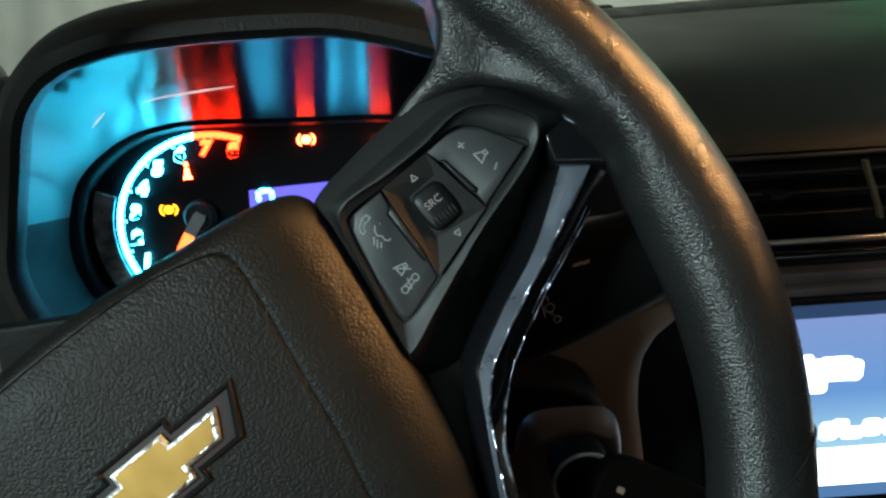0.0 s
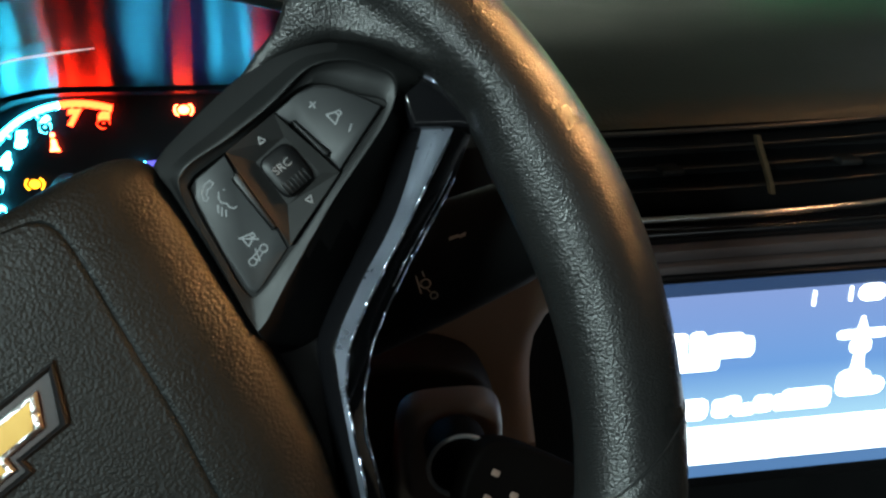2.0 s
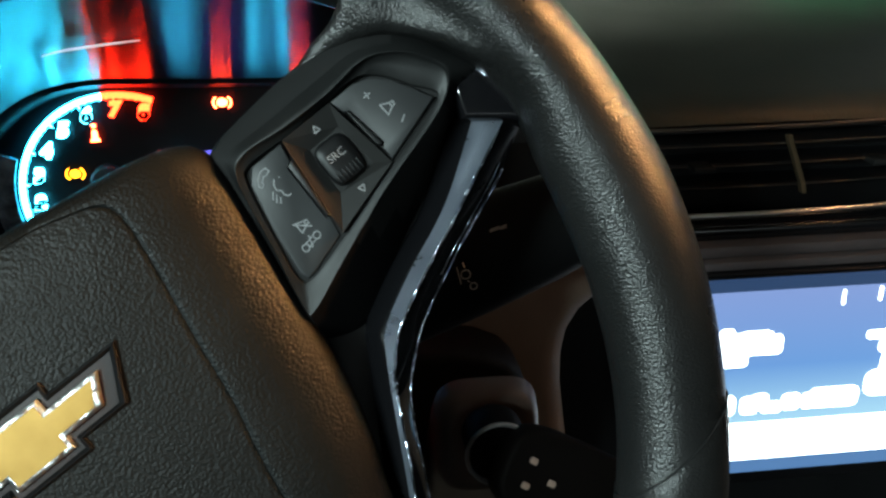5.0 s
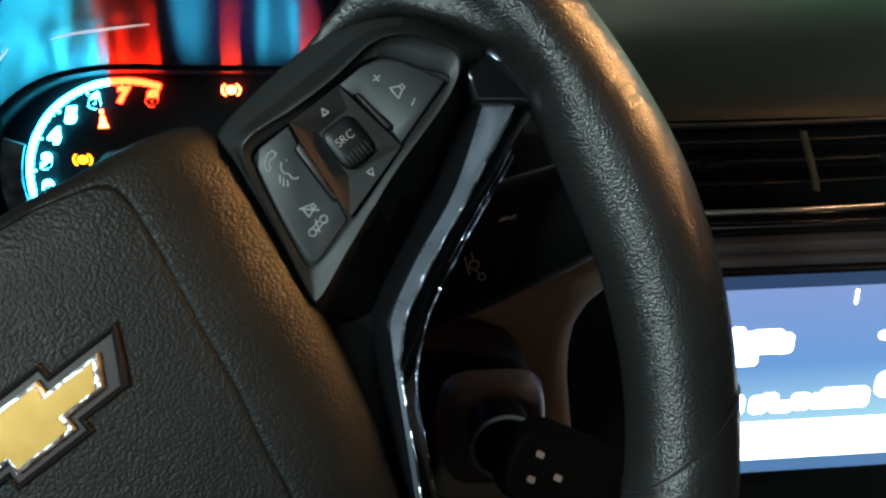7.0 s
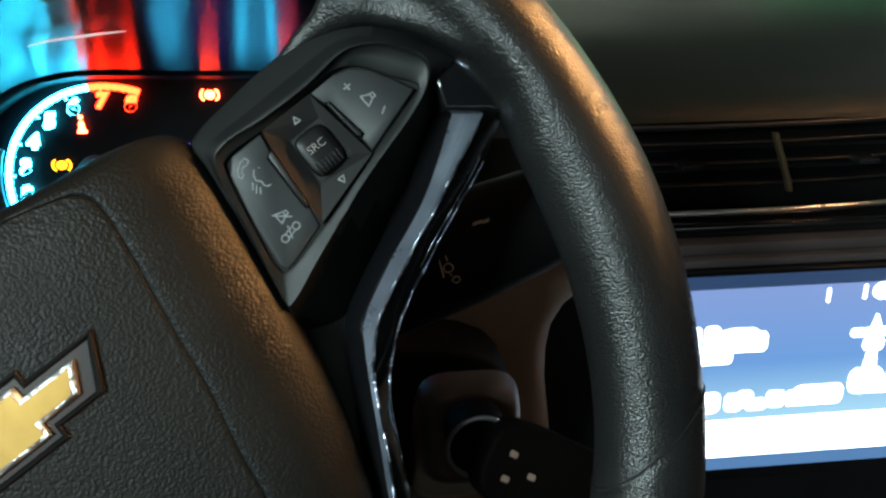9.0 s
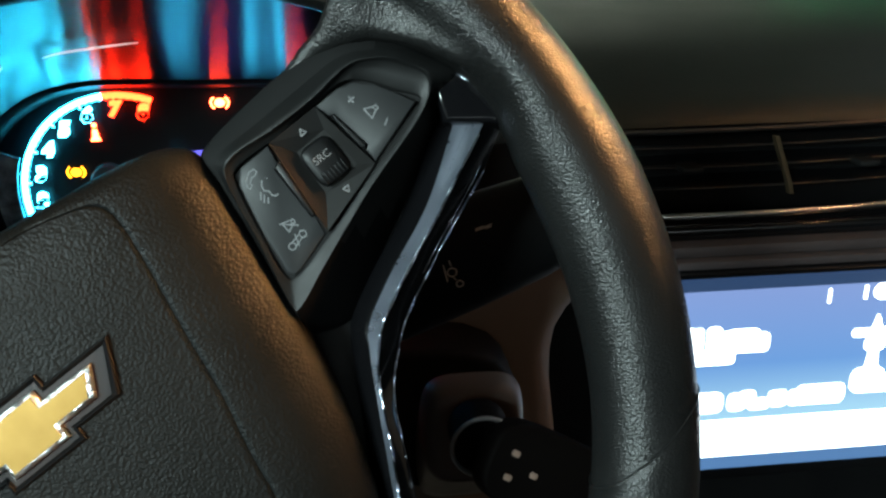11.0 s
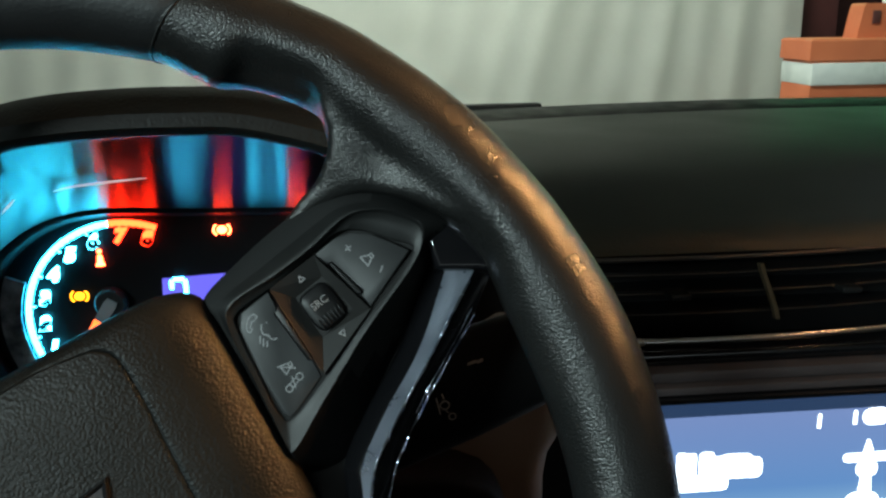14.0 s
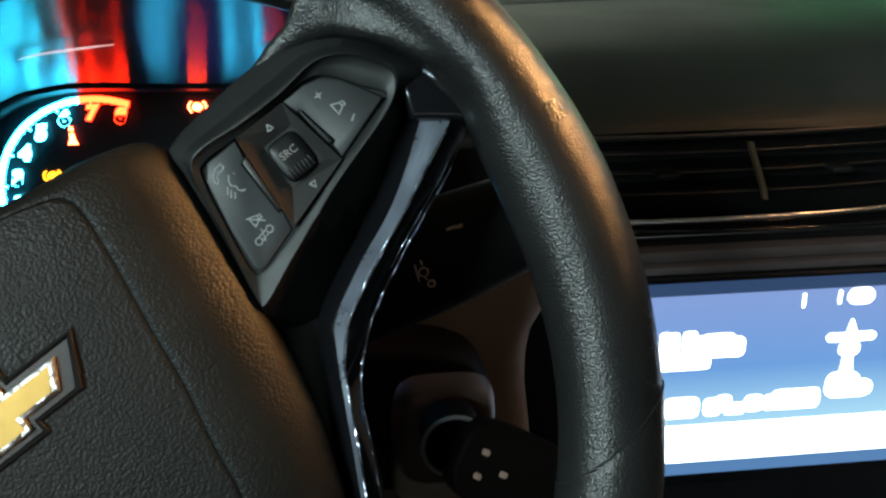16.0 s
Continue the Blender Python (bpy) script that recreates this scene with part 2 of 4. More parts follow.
def tube(points, radius, sides=10, closed=False):
    """A round bar along points; radius may be a function of 0..1."""
    pts = [Vector(p) for p in points]
    n = len(pts)
    loops = []
    for i, p in enumerate(pts):
        a = pts[(i - 1) % n] if closed or i else p
        b = pts[(i + 1) % n] if closed or i < n - 1 else p
        d = (b - a).normalized()
        side = d.cross(Vector((0.31, 0.23, 0.92))).normalized()
        up = side.cross(d)
        r = radius(i / (n - 1)) if callable(radius) else radius
        loops.append([p + r * (math.cos(w) * side + math.sin(w) * up) for w in (2 * math.pi * k / sides for k in range(sides))])
    return loft(loops + ([loops[0]] if closed else []), True, not closed, not closed)


def mm(points, z=0.0):
    return [Vector((p[0] / 1000, p[1] / 1000, (p[2] if len(p) > 2 else z) / 1000)) for p in points]


def letters(name, text, size, material, parent, m, label="", depth=0.0, bold=0.0, slant=0.0):
    """Built-in lettering, turned into a mesh."""
    cu = bpy.data.curves.new(name, "FONT")
    cu.body, cu.size, cu.align_x, cu.align_y, cu.extrude = text, size, "CENTER", "CENTER", depth
    cu.offset, cu.shear = bold, slant
    tmp = new(name + "_text", cu)
    me = bpy.data.meshes.new_from_object(tmp.evaluated_get(bpy.context.evaluated_depsgraph_get()))
    bpy.data.objects.remove(tmp)
    me.materials.clear()
    me.materials.append(material)
    ob = new(name, me)
    ob.parent = parent
    ob.matrix_local = m
    return tagged(ob, label)


# ---- outside: ground, cloth wall, barrier ----
def build_outside():
    bm = box(-60, 60, -60, 60, -0.2, 0.0)
    tagged(part("ground", bm, CONCRETE), "grey concrete floor of the garage", "floor", kind="structure")
    # hanging cloth with slanting folds
    rows = []
    for j in range(25):
        z = 0.0 + 3.0 * j / 24
        row = []
        for i in range(361):
            x = -3.4 + 5.68 * i / 360
            u = x - 0.3 * (z - 1.0) * (0.6 + 0.4 * math.sin(1.9 * x + 0.4))
            d = 0.032 * math.sin(5.0 * u + 1.2 * math.sin(2.3 * u)) + 0.03 * abs(math.sin(6.5 * u + math.sin(3.1 * u))) * (0.55 + 0.45 * math.sin(1.7 * u)) + 0.008 * math.sin(31 * u)
            row.append((x, 4.4 + d * (0.45 + 0.55 * (1 - z / 3.0)), z))
        rows.append(row)
    bm = loft(rows, False, False, False)
    bmesh.ops.solidify(bm, geom=list(bm.faces), thickness=0.006)
    tagged(part("curtain", bm, CLOTH), "off-white cloth sheet hanging in slanting folds", "curtain")
    bm = box(-3.6, 5.2, 5.2, 5.35, 0, 3.0)
    tagged(part("wall_north", bm, BROWN), "dark maroon back wall of the garage", "wall", kind="structure")
    for name, box_ in (("wall_west", (-3.75, -3.6, -5, 5.35, 0, 3)), ("wall_east", (5.2, 5.35, -5, 5.35, 0, 3)), ("wall_south", (-3.75, 5.35, -5.15, -5, 0, 3))):
        tagged(part(name, box(*box_), CONCRETE), "plain grey garage wall", "wall", kind="structure")
    tagged(part("ceiling", box(-3.75, 5.35, -5.15, 5.35, 3.0, 3.15), CONCRETE), "plain grey garage ceiling", "ceiling", kind="structure")


build_outside()


def build_post():
    bm = box(2.36, 2.56, 4.55, 4.75, 0, 3.0, 0.01)
    tagged(part("post", bm, BROWN), "dark maroon steel post beside the cloth", "post")


build_post()


def build_barrier():
    ob = thing("road_barrier", "orange plastic road barrier with a white band", "road barrier", pose(2.455, 4.02, 0))
    part("body", loft([[(sx * w, 0.15 * sy * w / 0.4, z) for sx, sy in ((-1, -1), (1, -1), (1, 1), (-1, 1))] for w, z in ((0.42, 0.0), (0.42, 0.1), (0.39, 0.11), (0.368, 0.9), (0.37, 0.93), (0.385, 0.935), (0.385, 1.02), (0.372, 1.028))]), ORANGE, ob, smooth=False)
    part("band", box(-0.374, 0.374, -0.15, 0.15, 0.822, 0.922, 0.008), WHITEBAND, ob, "white reflective band")
    part("grip", loft([[(sx * w - 0.003, sy * 0.06, z) for sx, sy in ((-1, -1), (1, -1), (1, 1), (-1, 1))] for w, z in ((0.122, 1.026), (0.118, 1.06), (0.098, 1.17), (0.09, 1.182))]), ORANGE, ob, smooth=False)
    part("grip_hole", box(-0.06, -0.02, -0.066, -0.058, 1.09, 1.15, 0.004), BROWN, ob)
    part("lamp", loft([[(q * math.cos(w) + 0.05, q * math.sin(w), z) for w in (2 * math.pi * k / 14 for k in range(14))] for q, z in ((0.03, 1.18), (0.03, 1.2), (0.018, 1.212))]), WHITEBAND, ob, "small pale lamp on top")


build_barrier()

# ---- the car's shell ----
def build_shell():
    tagged(part("floor", box(-0.45, 1.03, -1.6, 1.0, 0.22, 0.27), CARPET), "dark carpeted car floor", "car floor", kind="structure")
    tagged(part("car_roof", box(-0.42, 1.0, -1.5, 0.27, 1.47, 1.52, 0.02), LINER), "pale fabric headliner of the car", "car roof", kind="structure")
    for name, x in (("door_1", -0.46), ("door_2", 1.0)):
        tagged(part(name, box(x, x + 0.04, -1.5, 0.8, 0.2, 1.02, 0.015), DARK), "dark plastic inner door panel", "car door", kind="structure")
    tagged(part("wall_rear", box(-0.46, 1.04, -1.6, -1.5, 0.2, 1.2, 0.02), DARK), "dark rear wall of the cabin", "car body", kind="structure")
    for name, x in (("pillar_1", -0.43), ("pillar_2", 1.0)):
        bm = tube([(x, 0.92, 1.02), (x * 0.99, 0.6, 1.24), (x * 0.97, 0.4, 1.38), (x * 0.95, 0.22, 1.49)], 0.032, 12)
        tagged(part(name, bm, DARK), "dark windscreen pillar of the car", "pillar", kind="structure")


build_shell()


def build_windscreen():
    glass = mat("windscreen_glass", (0.9, 0.95, 0.92), 0.0)
    tree = glass.node_tree
    clear, shine, both = (tree.nodes.new(k) for k in ("ShaderNodeBsdfTransparent", "ShaderNodeBsdfGlossy", "ShaderNodeMixShader"))
    clear.inputs["Color"].default_value = (0.95, 0.98, 0.96, 1)
    shine.inputs["Roughness"].default_value = 0.02
    both.inputs["Fac"].default_value = 0.03
    tree.links.new(clear.outputs[0], both.inputs[1])
    tree.links.new(shine.outputs[0], both.inputs[2])
    tree.links.new(both.outputs[0], tree.nodes["Material Output"].inputs["Surface"])
    rows = [[(-0.4 + 1.37 * i / 20, 0.97 - 0.69 * v - 0.06 * (i / 10 - 1) ** 2, 1.035 + 0.445 * v) for i in range(21)] for v in (0.0, 0.25, 0.5, 0.75, 1.0)]
    bm = loft(rows, False, False, False)
    bmesh.ops.solidify(bm, geom=list(bm.faces), thickness=0.005)
    ob = tagged(part("window_1", bm, glass), "clear raked windscreen above the dashboard", "windscreen", kind="structure")
    ob.visible_shadow = False


build_windscreen()

# ---- dashboard ----
def dash_far(x):
    """How far the padded top reaches towards the windscreen."""
    return 0.735 - 0.55 * (x - 0.42) ** 2


def cowl_gap(x):
    """1 under the instrument cowl, 0 beside it."""
    def step(v):
        v = min(1.0, max(0.0, v))
        return v * v * (3 - 2 * v)
    return step((x + 0.245) / 0.03) * step((0.075 - x) / 0.03)


def build_dashboard():
    dash = thing("dashboard", "dark vinyl dashboard with brown lower panels", "dashboard")
    xs = [-0.41 + 1.41 * i / 94 for i in range(95)]
    line = curve_points([(0, f, z) for f, z in ((0.0, 1.0365), (0.012, 1.0415), (0.05, 1.0505), (0.13, 1.0615), (0.27, 1.072), (0.5, 1.0785), (0.8, 1.079), (0.985, 1.0775), (1.0, 1.073))], 40, False)
    rows = []
    for x in xs:
        near = 0.4275 + 0.16 * cowl_gap(x)
        rows.append([(x, near + (dash_far(x) - near) * p.y, p.z - 0.012 * cowl_gap(x) * (1 - p.y)) for p in line])
    bm = loft(rows, False, False, False)
    bmesh.ops.solidify(bm, geom=list(bm.faces), thickness=0.004)
    part("upper_pad", bm, DASH, dash, "dark green-grey grained vinyl pad")
    rows = [[(x, dash_far(x) + u, z) for u, z in ((-0.003, 1.068), (0.004, 1.073), (0.06, 1.0755), (0.09, 1.0765), (0.11, 1.073), (0.25, 1.03), (0.3, 1.0))] for x in xs]
    bm = loft(rows, False, False, False)
    bmesh.ops.solidify(bm, geom=list(bm.faces), thickness=0.004)
    part("windscreen_ledge", bm, DARK, dash, "black ledge under the windscreen")
    # brown panel behind the wheel, rounded where it meets the dark centre
    bm = slab([(-0.41, 0.27), (0.106, 0.27), (0.105, 0.88), (0.1045, 0.905), (0.1035, 0.93), (0.1035, 0.945), (0.1055, 0.957), (0.111, 0.967), (0.12, 0.975), (0.131, 0.981), (0.132, 1.02), (0.085, 1.018), (0.055, 1.0), (0.035, 0.962), (-0.41, 0.962)], -0.08, 0.0, 0.012, 6)
    bm.transform(pose(0, 0.362, 0, 90, 0, 0))
    part("lower_panel", bm, DASH_LOW, dash, "dark brown moulded plastic panel")
    part("inner_fascia", box(0.036, 0.104, 0.4, 0.44, 0.95, 1.04, 0.006), MATTE, dash, "black plastic between the instruments and the vent")
    part("outer_fascia", box(-0.41, -0.192, 0.42, 0.5, 0.94, 1.04, 0.01), COWL, dash, "dark plastic beside the instruments")
    part("centre_console", box(0.09, 0.48, 0.425, 0.5, 0.27, 0.985, 0.01), DARK, dash, "black centre console")
    part("passenger_panel", box(0.48, 1.0, 0.435, 0.5, 0.27, 1.035, 0.01), DASH_LOW, dash, "dark brown plastic panel")
    return dash


DASHBOARD = build_dashboard()


# the cowl's inner edge, from its left foot over the top to its right side (x, y, z)
COWL_EDGE = [(-0.158, 0.41, 0.958), (-0.178, 0.404, 0.980), (-0.185, 0.402, 1.007), (-0.177, 0.395, 1.0335), (-0.164, 0.38, 1.062), (-0.152, 0.365, 1.085),
             (-0.140, 0.355, 1.098), (-0.128, 0.347, 1.1055), (-0.119, 0.343, 1.109), (-0.107, 0.34, 1.1123), (-0.089, 0.336, 1.1148), (-0.070, 0.335, 1.116),
             (-0.048, 0.335, 1.1163), (-0.020, 0.335, 1.1148), (0.018, 0.335, 1.104)]


def build_hood():
    """The cowl over the instruments: a rounded rim drawn back into the dashboard."""
    line = curve_points(COWL_EDGE + [(0.03, 0.34, 1.094), (0.037, 0.35, 1.075), (0.04, 0.37, 1.04), (0.04, 0.38, 0.99)], 90, False)
    out = []
    for i, p in enumerate(line):
        d = line[min(i + 1, 89)] - line[max(i - 1, 0)]
        out.append(Vector((-d.z, 0, d.x)).normalized())
    rings = []
    for grow, dy, deep in ((0.0, 0.004, 0.0), (0.0, 0.0, 0.0), (0.0012, -0.005, 0.0), (0.0045, -0.0075, 0.0), (0.0095, -0.0065, 0.0), (0.0145, 0.001, 0.0), (0.0175, 0.015, 0.0), (0.0195, 0.04, 0.08),
                           (0.021, 0.05, 0.25), (0.023, 0.06, 0.5), (0.025, 0.06, 0.8), (0.026, 0.06, 1.0)):
        ring = []
        for p, o in zip(line, out):
            q = p + o * grow
            ring.append((q.x, q.y + dy + (0.66 - q.y - dy) * deep, q.z + (0.96 + (q.z - 0.96) * 0.6 - q.z) * deep))
        rings.append(ring)
    part("instrument_cowl", loft(rings, False, False, False), COWL, DASHBOARD, "dark grained cowl over the instruments")


build_hood()


# ---- instruments ----
def build_cluster():
    """Rev counter, display and lamps on a black plate, under a glossy sloping lining."""
    cl = thing("instrument_cluster", "lit instrument cluster with cyan rev counter and red lamps", "instrument cluster", pose(0, 0.455, 0, 90, 0, 0))
    # local axes: x right, y up, z towards the driver
    part("dial_plate", box(-0.2, 0.04, 0.95, 1.075, -0.012, -0.0005), DIAL, cl, "black dial plate")
    cx, cy, r = -0.1035, 1.0065, 0.0524

    def sector(r0, r1, a0, a1, z0, z1, n):
        ring = []
        for k in range(n + 1):
            a_ = a0 + (a1 - a0) * k / n
            c, s = math.cos(radians(a_)), math.sin(radians(a_))
            ring.append([(cx + r0 * c, cy + r0 * s, z0), (cx + r1 * c, cy + r1 * s, z0), (cx + r1 * c, cy + r1 * s, z1), (cx + r0 * c, cy + r0 * s, z1)])
        return loft(ring)

    # ledge and lip under the dials, added to keep dial light off the column
    ledge = slab([(-0.2, 0.94), (0.045, 0.94), (0.045, 0.98), (-0.03, 0.972), (-0.085, 0.978), (-0.12, 0.976), (-0.2, 0.972)], 0.004, 0.06, 0.004, 3)
    part("lower_ledge", ledge, COWL, cl, "dark ledge below the dials, added to stop light")
    part("lower_lip", slab([(-0.2, 0.94), (0.045, 0.94), (0.045, 0.996), (-0.03, 0.995), (-0.12, 0.992), (-0.2, 0.985)], 0.0615, 0.068, 0.002, 3), COWL, cl, "unseen dark lip added to stop dial light")
    part("scale_ring", sector(r - 0.003, r, 213, 97, 0.0005, 0.0015, 60), CYAN, cl, "glowing pale cyan scale ring")
    part("red_zone", sector(r - 0.003, r, 96.5, 69, 0.0005, 0.0015, 20), REDRING, cl, "glowing red zone of the scale")
    for k in range(36):
        a = 212 - (212 - 70) * k / 35
        part("tick", sector(r - (0.0048 if k % 5 == 0 else 0.0034), r - 0.002, a - 0.5, a + 0.5, 0.0005, 0.0014, 1), CYAN if a > 97 else REDRING, cl)
    for k in range(8):
        a_ = 201.5 - 18.35 * k
        q = 0.0437
        letters("numeral", str(k + 1), 0.0098, DIGIT if k < 6 else REDRING, cl, pose(cx + q * math.cos(radians(a_)), cy + q * math.sin(radians(a_)), 0.001), depth=0.0003, bold=0.0008, slant=0.22)
    # needle and its hub
    px, py = -0.1115, 1.0145
    part("needle_hub", loft([[(px + q * math.cos(w), py + q * math.sin(w), z) for w in (2 * math.pi * k / 24 for k in range(24))] for q, z in ((0.0085, 0.0), (0.0085, 0.004), (0.0072, 0.0052))]), DARK, cl, "black needle hub")
    a = radians(236)
    d, s = Vector((math.cos(a), math.sin(a), 0)), Vector((-math.sin(a), math.cos(a), 0))
    c = Vector((px, py, 0.0054))
    part("needle_cap", loft([[c + d * u + s * w + Vector((0, 0, h)) for w, h in ((-q, 0), (q, 0), (q, 0.0012), (-q, 0.0012))] for u, q in ((-0.003, 0.0026), (0.0, 0.0034), (0.0105, 0.003))]), SILVER, cl, "grey needle cap")
    part("needle", loft([[c + d * u + s * w + Vector((0, 0, h)) for w, h in ((-q, 0), (q, 0), (q, 0.001), (-q, 0.001))] for u, q in ((0.0105, 0.003), (0.02, 0.0024), (0.033, 0.0009))]), NEEDLE, cl, "glowing red needle")
    # silver ring round the dial's outer left
    part("dial_rim", sector(r + 0.002, r + 0.0125, 206, 158, -0.0004, 0.002, 24), GREYPAINT, cl, "silver painted dial surround")
    # display to the right of the dial
    part("display", slab([(-0.0865, 0.985), (-0.012, 0.985), (-0.012, 1.0295), (-0.06, 1.0275), (-0.0845, 1.0262)], 0.0, 0.0012), LCD, cl, "glowing blue liquid crystal display")
    for x0, x1, y0, y1 in ((-0.0808, -0.0788, 1.0205, 1.0255), (-0.0788, -0.0732, 1.0248, 1.027), (-0.0738, -0.0716, 1.0165, 1.0255), (-0.0835, -0.077, 1.0152, 1.0175), (-0.0425, -0.0385, 0.988, 1.026), (-0.038, -0.027, 1.022, 1.026), (-0.0265, -0.0225, 0.988, 1.026), (-0.038, -0.027, 0.988, 0.992), (-0.083, -0.07, 0.99, 1.003)):
        part("segment", box(x0, x1, y0, y1, 0.0012, 0.0016), LCD_CYAN, cl)
    # tell-tale lamps
    def lamp(name, x, y, size, material, label, inner=True):
        holder = part(name, slab([(x + size * c_, y + size * 0.8 * s_) for c_, s_ in ((math.cos(w), math.sin(w)) for w in (2 * math.pi * k / 20 for k in range(20)))], 0.0004, 0.0009), material, cl, label)
        if inner:
            for dx in (-1, 1):
                ring = [[(x + dx * 0.0006 + q * 1.25 * size * math.cos(w) * dx, y + q * size * 1.1 * math.sin(w), h) for q, h in ((1.0, 0.0004), (1.25, 0.0004), (1.25, 0.001), (1.0, 0.001))] for w in (radians(-55 + 110 * k / 10) for k in range(11))]
                part("bracket", loft(ring), material, holder)
        return holder
    lamp("brake_lamp", -0.0518, 1.0517, 0.0027, RED, "glowing red brake warning lamp")
    lamp("fault_lamp", -0.0135, 1.0475, 0.0028, RED, "glowing red warning lamp")
    lamp("tyre_lamp", -0.1277, 1.0185, 0.0027, AMBER, "glowing amber tyre pressure lamp")
    # seat belt lamp: a seated figure with a strap, drawn as plain shapes
    belt = part("belt_lamp", slab([(-0.1176, 1.0345), (-0.1128, 1.0345), (-0.1132, 1.036), (-0.1138, 1.0365), (-0.114, 1.0395), (-0.1144, 1.0405), (-0.116, 1.0405), (-0.1164, 1.0395), (-0.1166, 1.0365), (-0.1172, 1.036)], 0.0004, 0.001), RED, cl, "glowing red seat belt lamp")
    part("lamp_top", slab([(-0.1152 + 0.0011 * math.cos(w), 1.0425 + 0.0011 * math.sin(w)) for w in (2 * math.pi * k / 12 for k in range(12))], 0.0004, 0.001), RED, belt)
    # raised eyebrow over the dial, and the glossy lining that leans out from it to the cowl
    n = 110
    near = curve_points([(x, y, 0.006) for x, y in ((-0.170, 0.969), (-0.177, 0.983), (-0.180, 1.002), (-0.177, 1.021), (-0.171, 1.036), (-0.162, 1.0465), (-0.149, 1.056), (-0.136, 1.062), (-0.124, 1.0648), (-0.110, 1.0665), (-0.09, 1.0662), (-0.07, 1.0655), (-0.048, 1.0648), (-0.019, 1.0642), (0.02, 1.062))], n, False)
    far = curve_points([(x, max(z, 1.114) if x > -0.06 else z, 0.455 - y) for x, y, z in COWL_EDGE], n, False)
    mid = Vector((-0.09, 1.0, 0.0))
    brow = [[(*(p + (mid - p) * k).xy, z) for p in near] for k, z in ((0.09, -0.0005), (0.075, 0.003), (0.045, 0.0058), (0.0, 0.0065), (-0.02, 0.0066), (-0.03, 0.006), (-0.03, 0.0))]
    part("eyebrow", loft(brow, False, False, False), DIAL, cl, "matt black ridge round the dial")
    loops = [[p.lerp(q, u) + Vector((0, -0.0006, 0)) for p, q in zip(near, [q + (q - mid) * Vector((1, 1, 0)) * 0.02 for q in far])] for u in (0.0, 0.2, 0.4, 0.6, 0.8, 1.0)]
    # matt black side: the fading of the mirrored dial is put into the material
    part("side_lining", loft([loop[:24] for loop in loops], False, False, False), MATTE, cl, "side of the lining, matt black for the reflection's fade")
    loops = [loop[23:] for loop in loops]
    lining = part("lining", loft(loops, False, False, False), GLOSS, cl, "glossy black lining that mirrors the lit dial")
    uv = lining.data.uv_layers.new(name="slope")
    for corner in lining.data.loops:
        ring, along = divmod(corner.vertex_index, n - 23)
        uv.data[corner.index].uv = (ring / (len(loops) - 1), (along + 23) / (n - 1))
    # glowing line drawn for a reflection in the clear lens, just under the lining
    for k0, k1, u0, u1 in ((48, 54, 0.42, 0.5), (66, 85, 0.46, 0.56)):
        edge = [near[k].lerp(far[k], u0 + (u1 - u0) * (k - k0) / (k1 - k0)) - Vector((0, 0.0016, 0)) for k in range(k0, k1 + 1)]
        part("lens_reflection", tube(edge, lambda f: 0.0002 + 0.0004 * math.sin(math.pi * f), 8), LENS_GLINT, cl, "glowing line for the light reflected in the lens")
    return cl


build_cluster()


# ---- steering wheel: local x right, y up in the wheel's plane, z towards the driver ----
WHEEL = thing("steering_wheel", "black leather steering wheel turned half aside, gold emblem", "steering wheel", pose(-0.0793, 0.2098, 1.0116, 68, 0, 0) @ pose(0, 0, 0, 0, 0, 36))
# the rim by angle in degrees: (angle, middle radius) and the roll's half width towards the outside and the inside, in millimetres
RIM_MID = ((-90, 172.5), (-45, 173), (-30, 172.8), (-17, 172.3), (-5, 171.5), (5, 171), (20, 169.7), (30, 168), (45, 167), (60, 166.5), (90, 166))
RIM_OUT = ((-90, 14.8), (-45, 14.9), (-19, 15.8), (5, 14.6), (22, 14.3), (36, 14.6), (90, 14.6))
RIM_IN = ((-90, 14.6), (-38, 14.6), (-23, 15.6), (-15, 16.2), (-10, 15.6), (-6.5, 13.8), (-3.5, 12.4), (-1, 12.8), (3, 14), (7, 15), (13, 14.6), (20, 13.8), (26, 14.4), (29, 15.8), (31, 18.2), (34, 17), (37, 15.2), (39, 14.6), (90, 14.6))


def along(table, a):
    """Smoothly between a table's values."""
    for (a0, v0), (a1, v1) in zip(table, table[1:]):
        if a <= a1:
            f = min(1.0, max(0.0, (a - a0) / (a1 - a0)))
            return v0 + (v1 - v0) * f * f * (3 - 2 * f)
    return table[-1][1]


def rim_point(a, w, scale=1.0):
    """A point of the rim's skin: a degrees round the wheel, w radians round the roll from its outside over the front."""
    b = min(a, 180 - a)
    b = max(b, -90)
    c, s = math.cos(w), math.sin(w)
    k = min(1.0, max(0.0, -1.25 * c))
    k = k * k * (3 - 2 * k)
    half = along(RIM_OUT, b) * (1 - k) + along(RIM_IN, b) * k
    # hollow for the thumb between the spoke and the thumb rest
    hollow = along(((-90, 0), (17, 0), (22, 1), (28.5, 1), (30.5, 0), (90, 0)), b) * math.exp(-((math.degrees(w) % 360 - 150) / 34) ** 2)
    half *= 1 - 0.26 * hollow
    q = along(RIM_MID, b) + half * scale * c
    tall = 15.1 - 3.2 * hollow
    return q / 1000 * math.cos(radians(a)), q / 1000 * math.sin(radians(a)), tall / 1000 * scale * s * 1.02


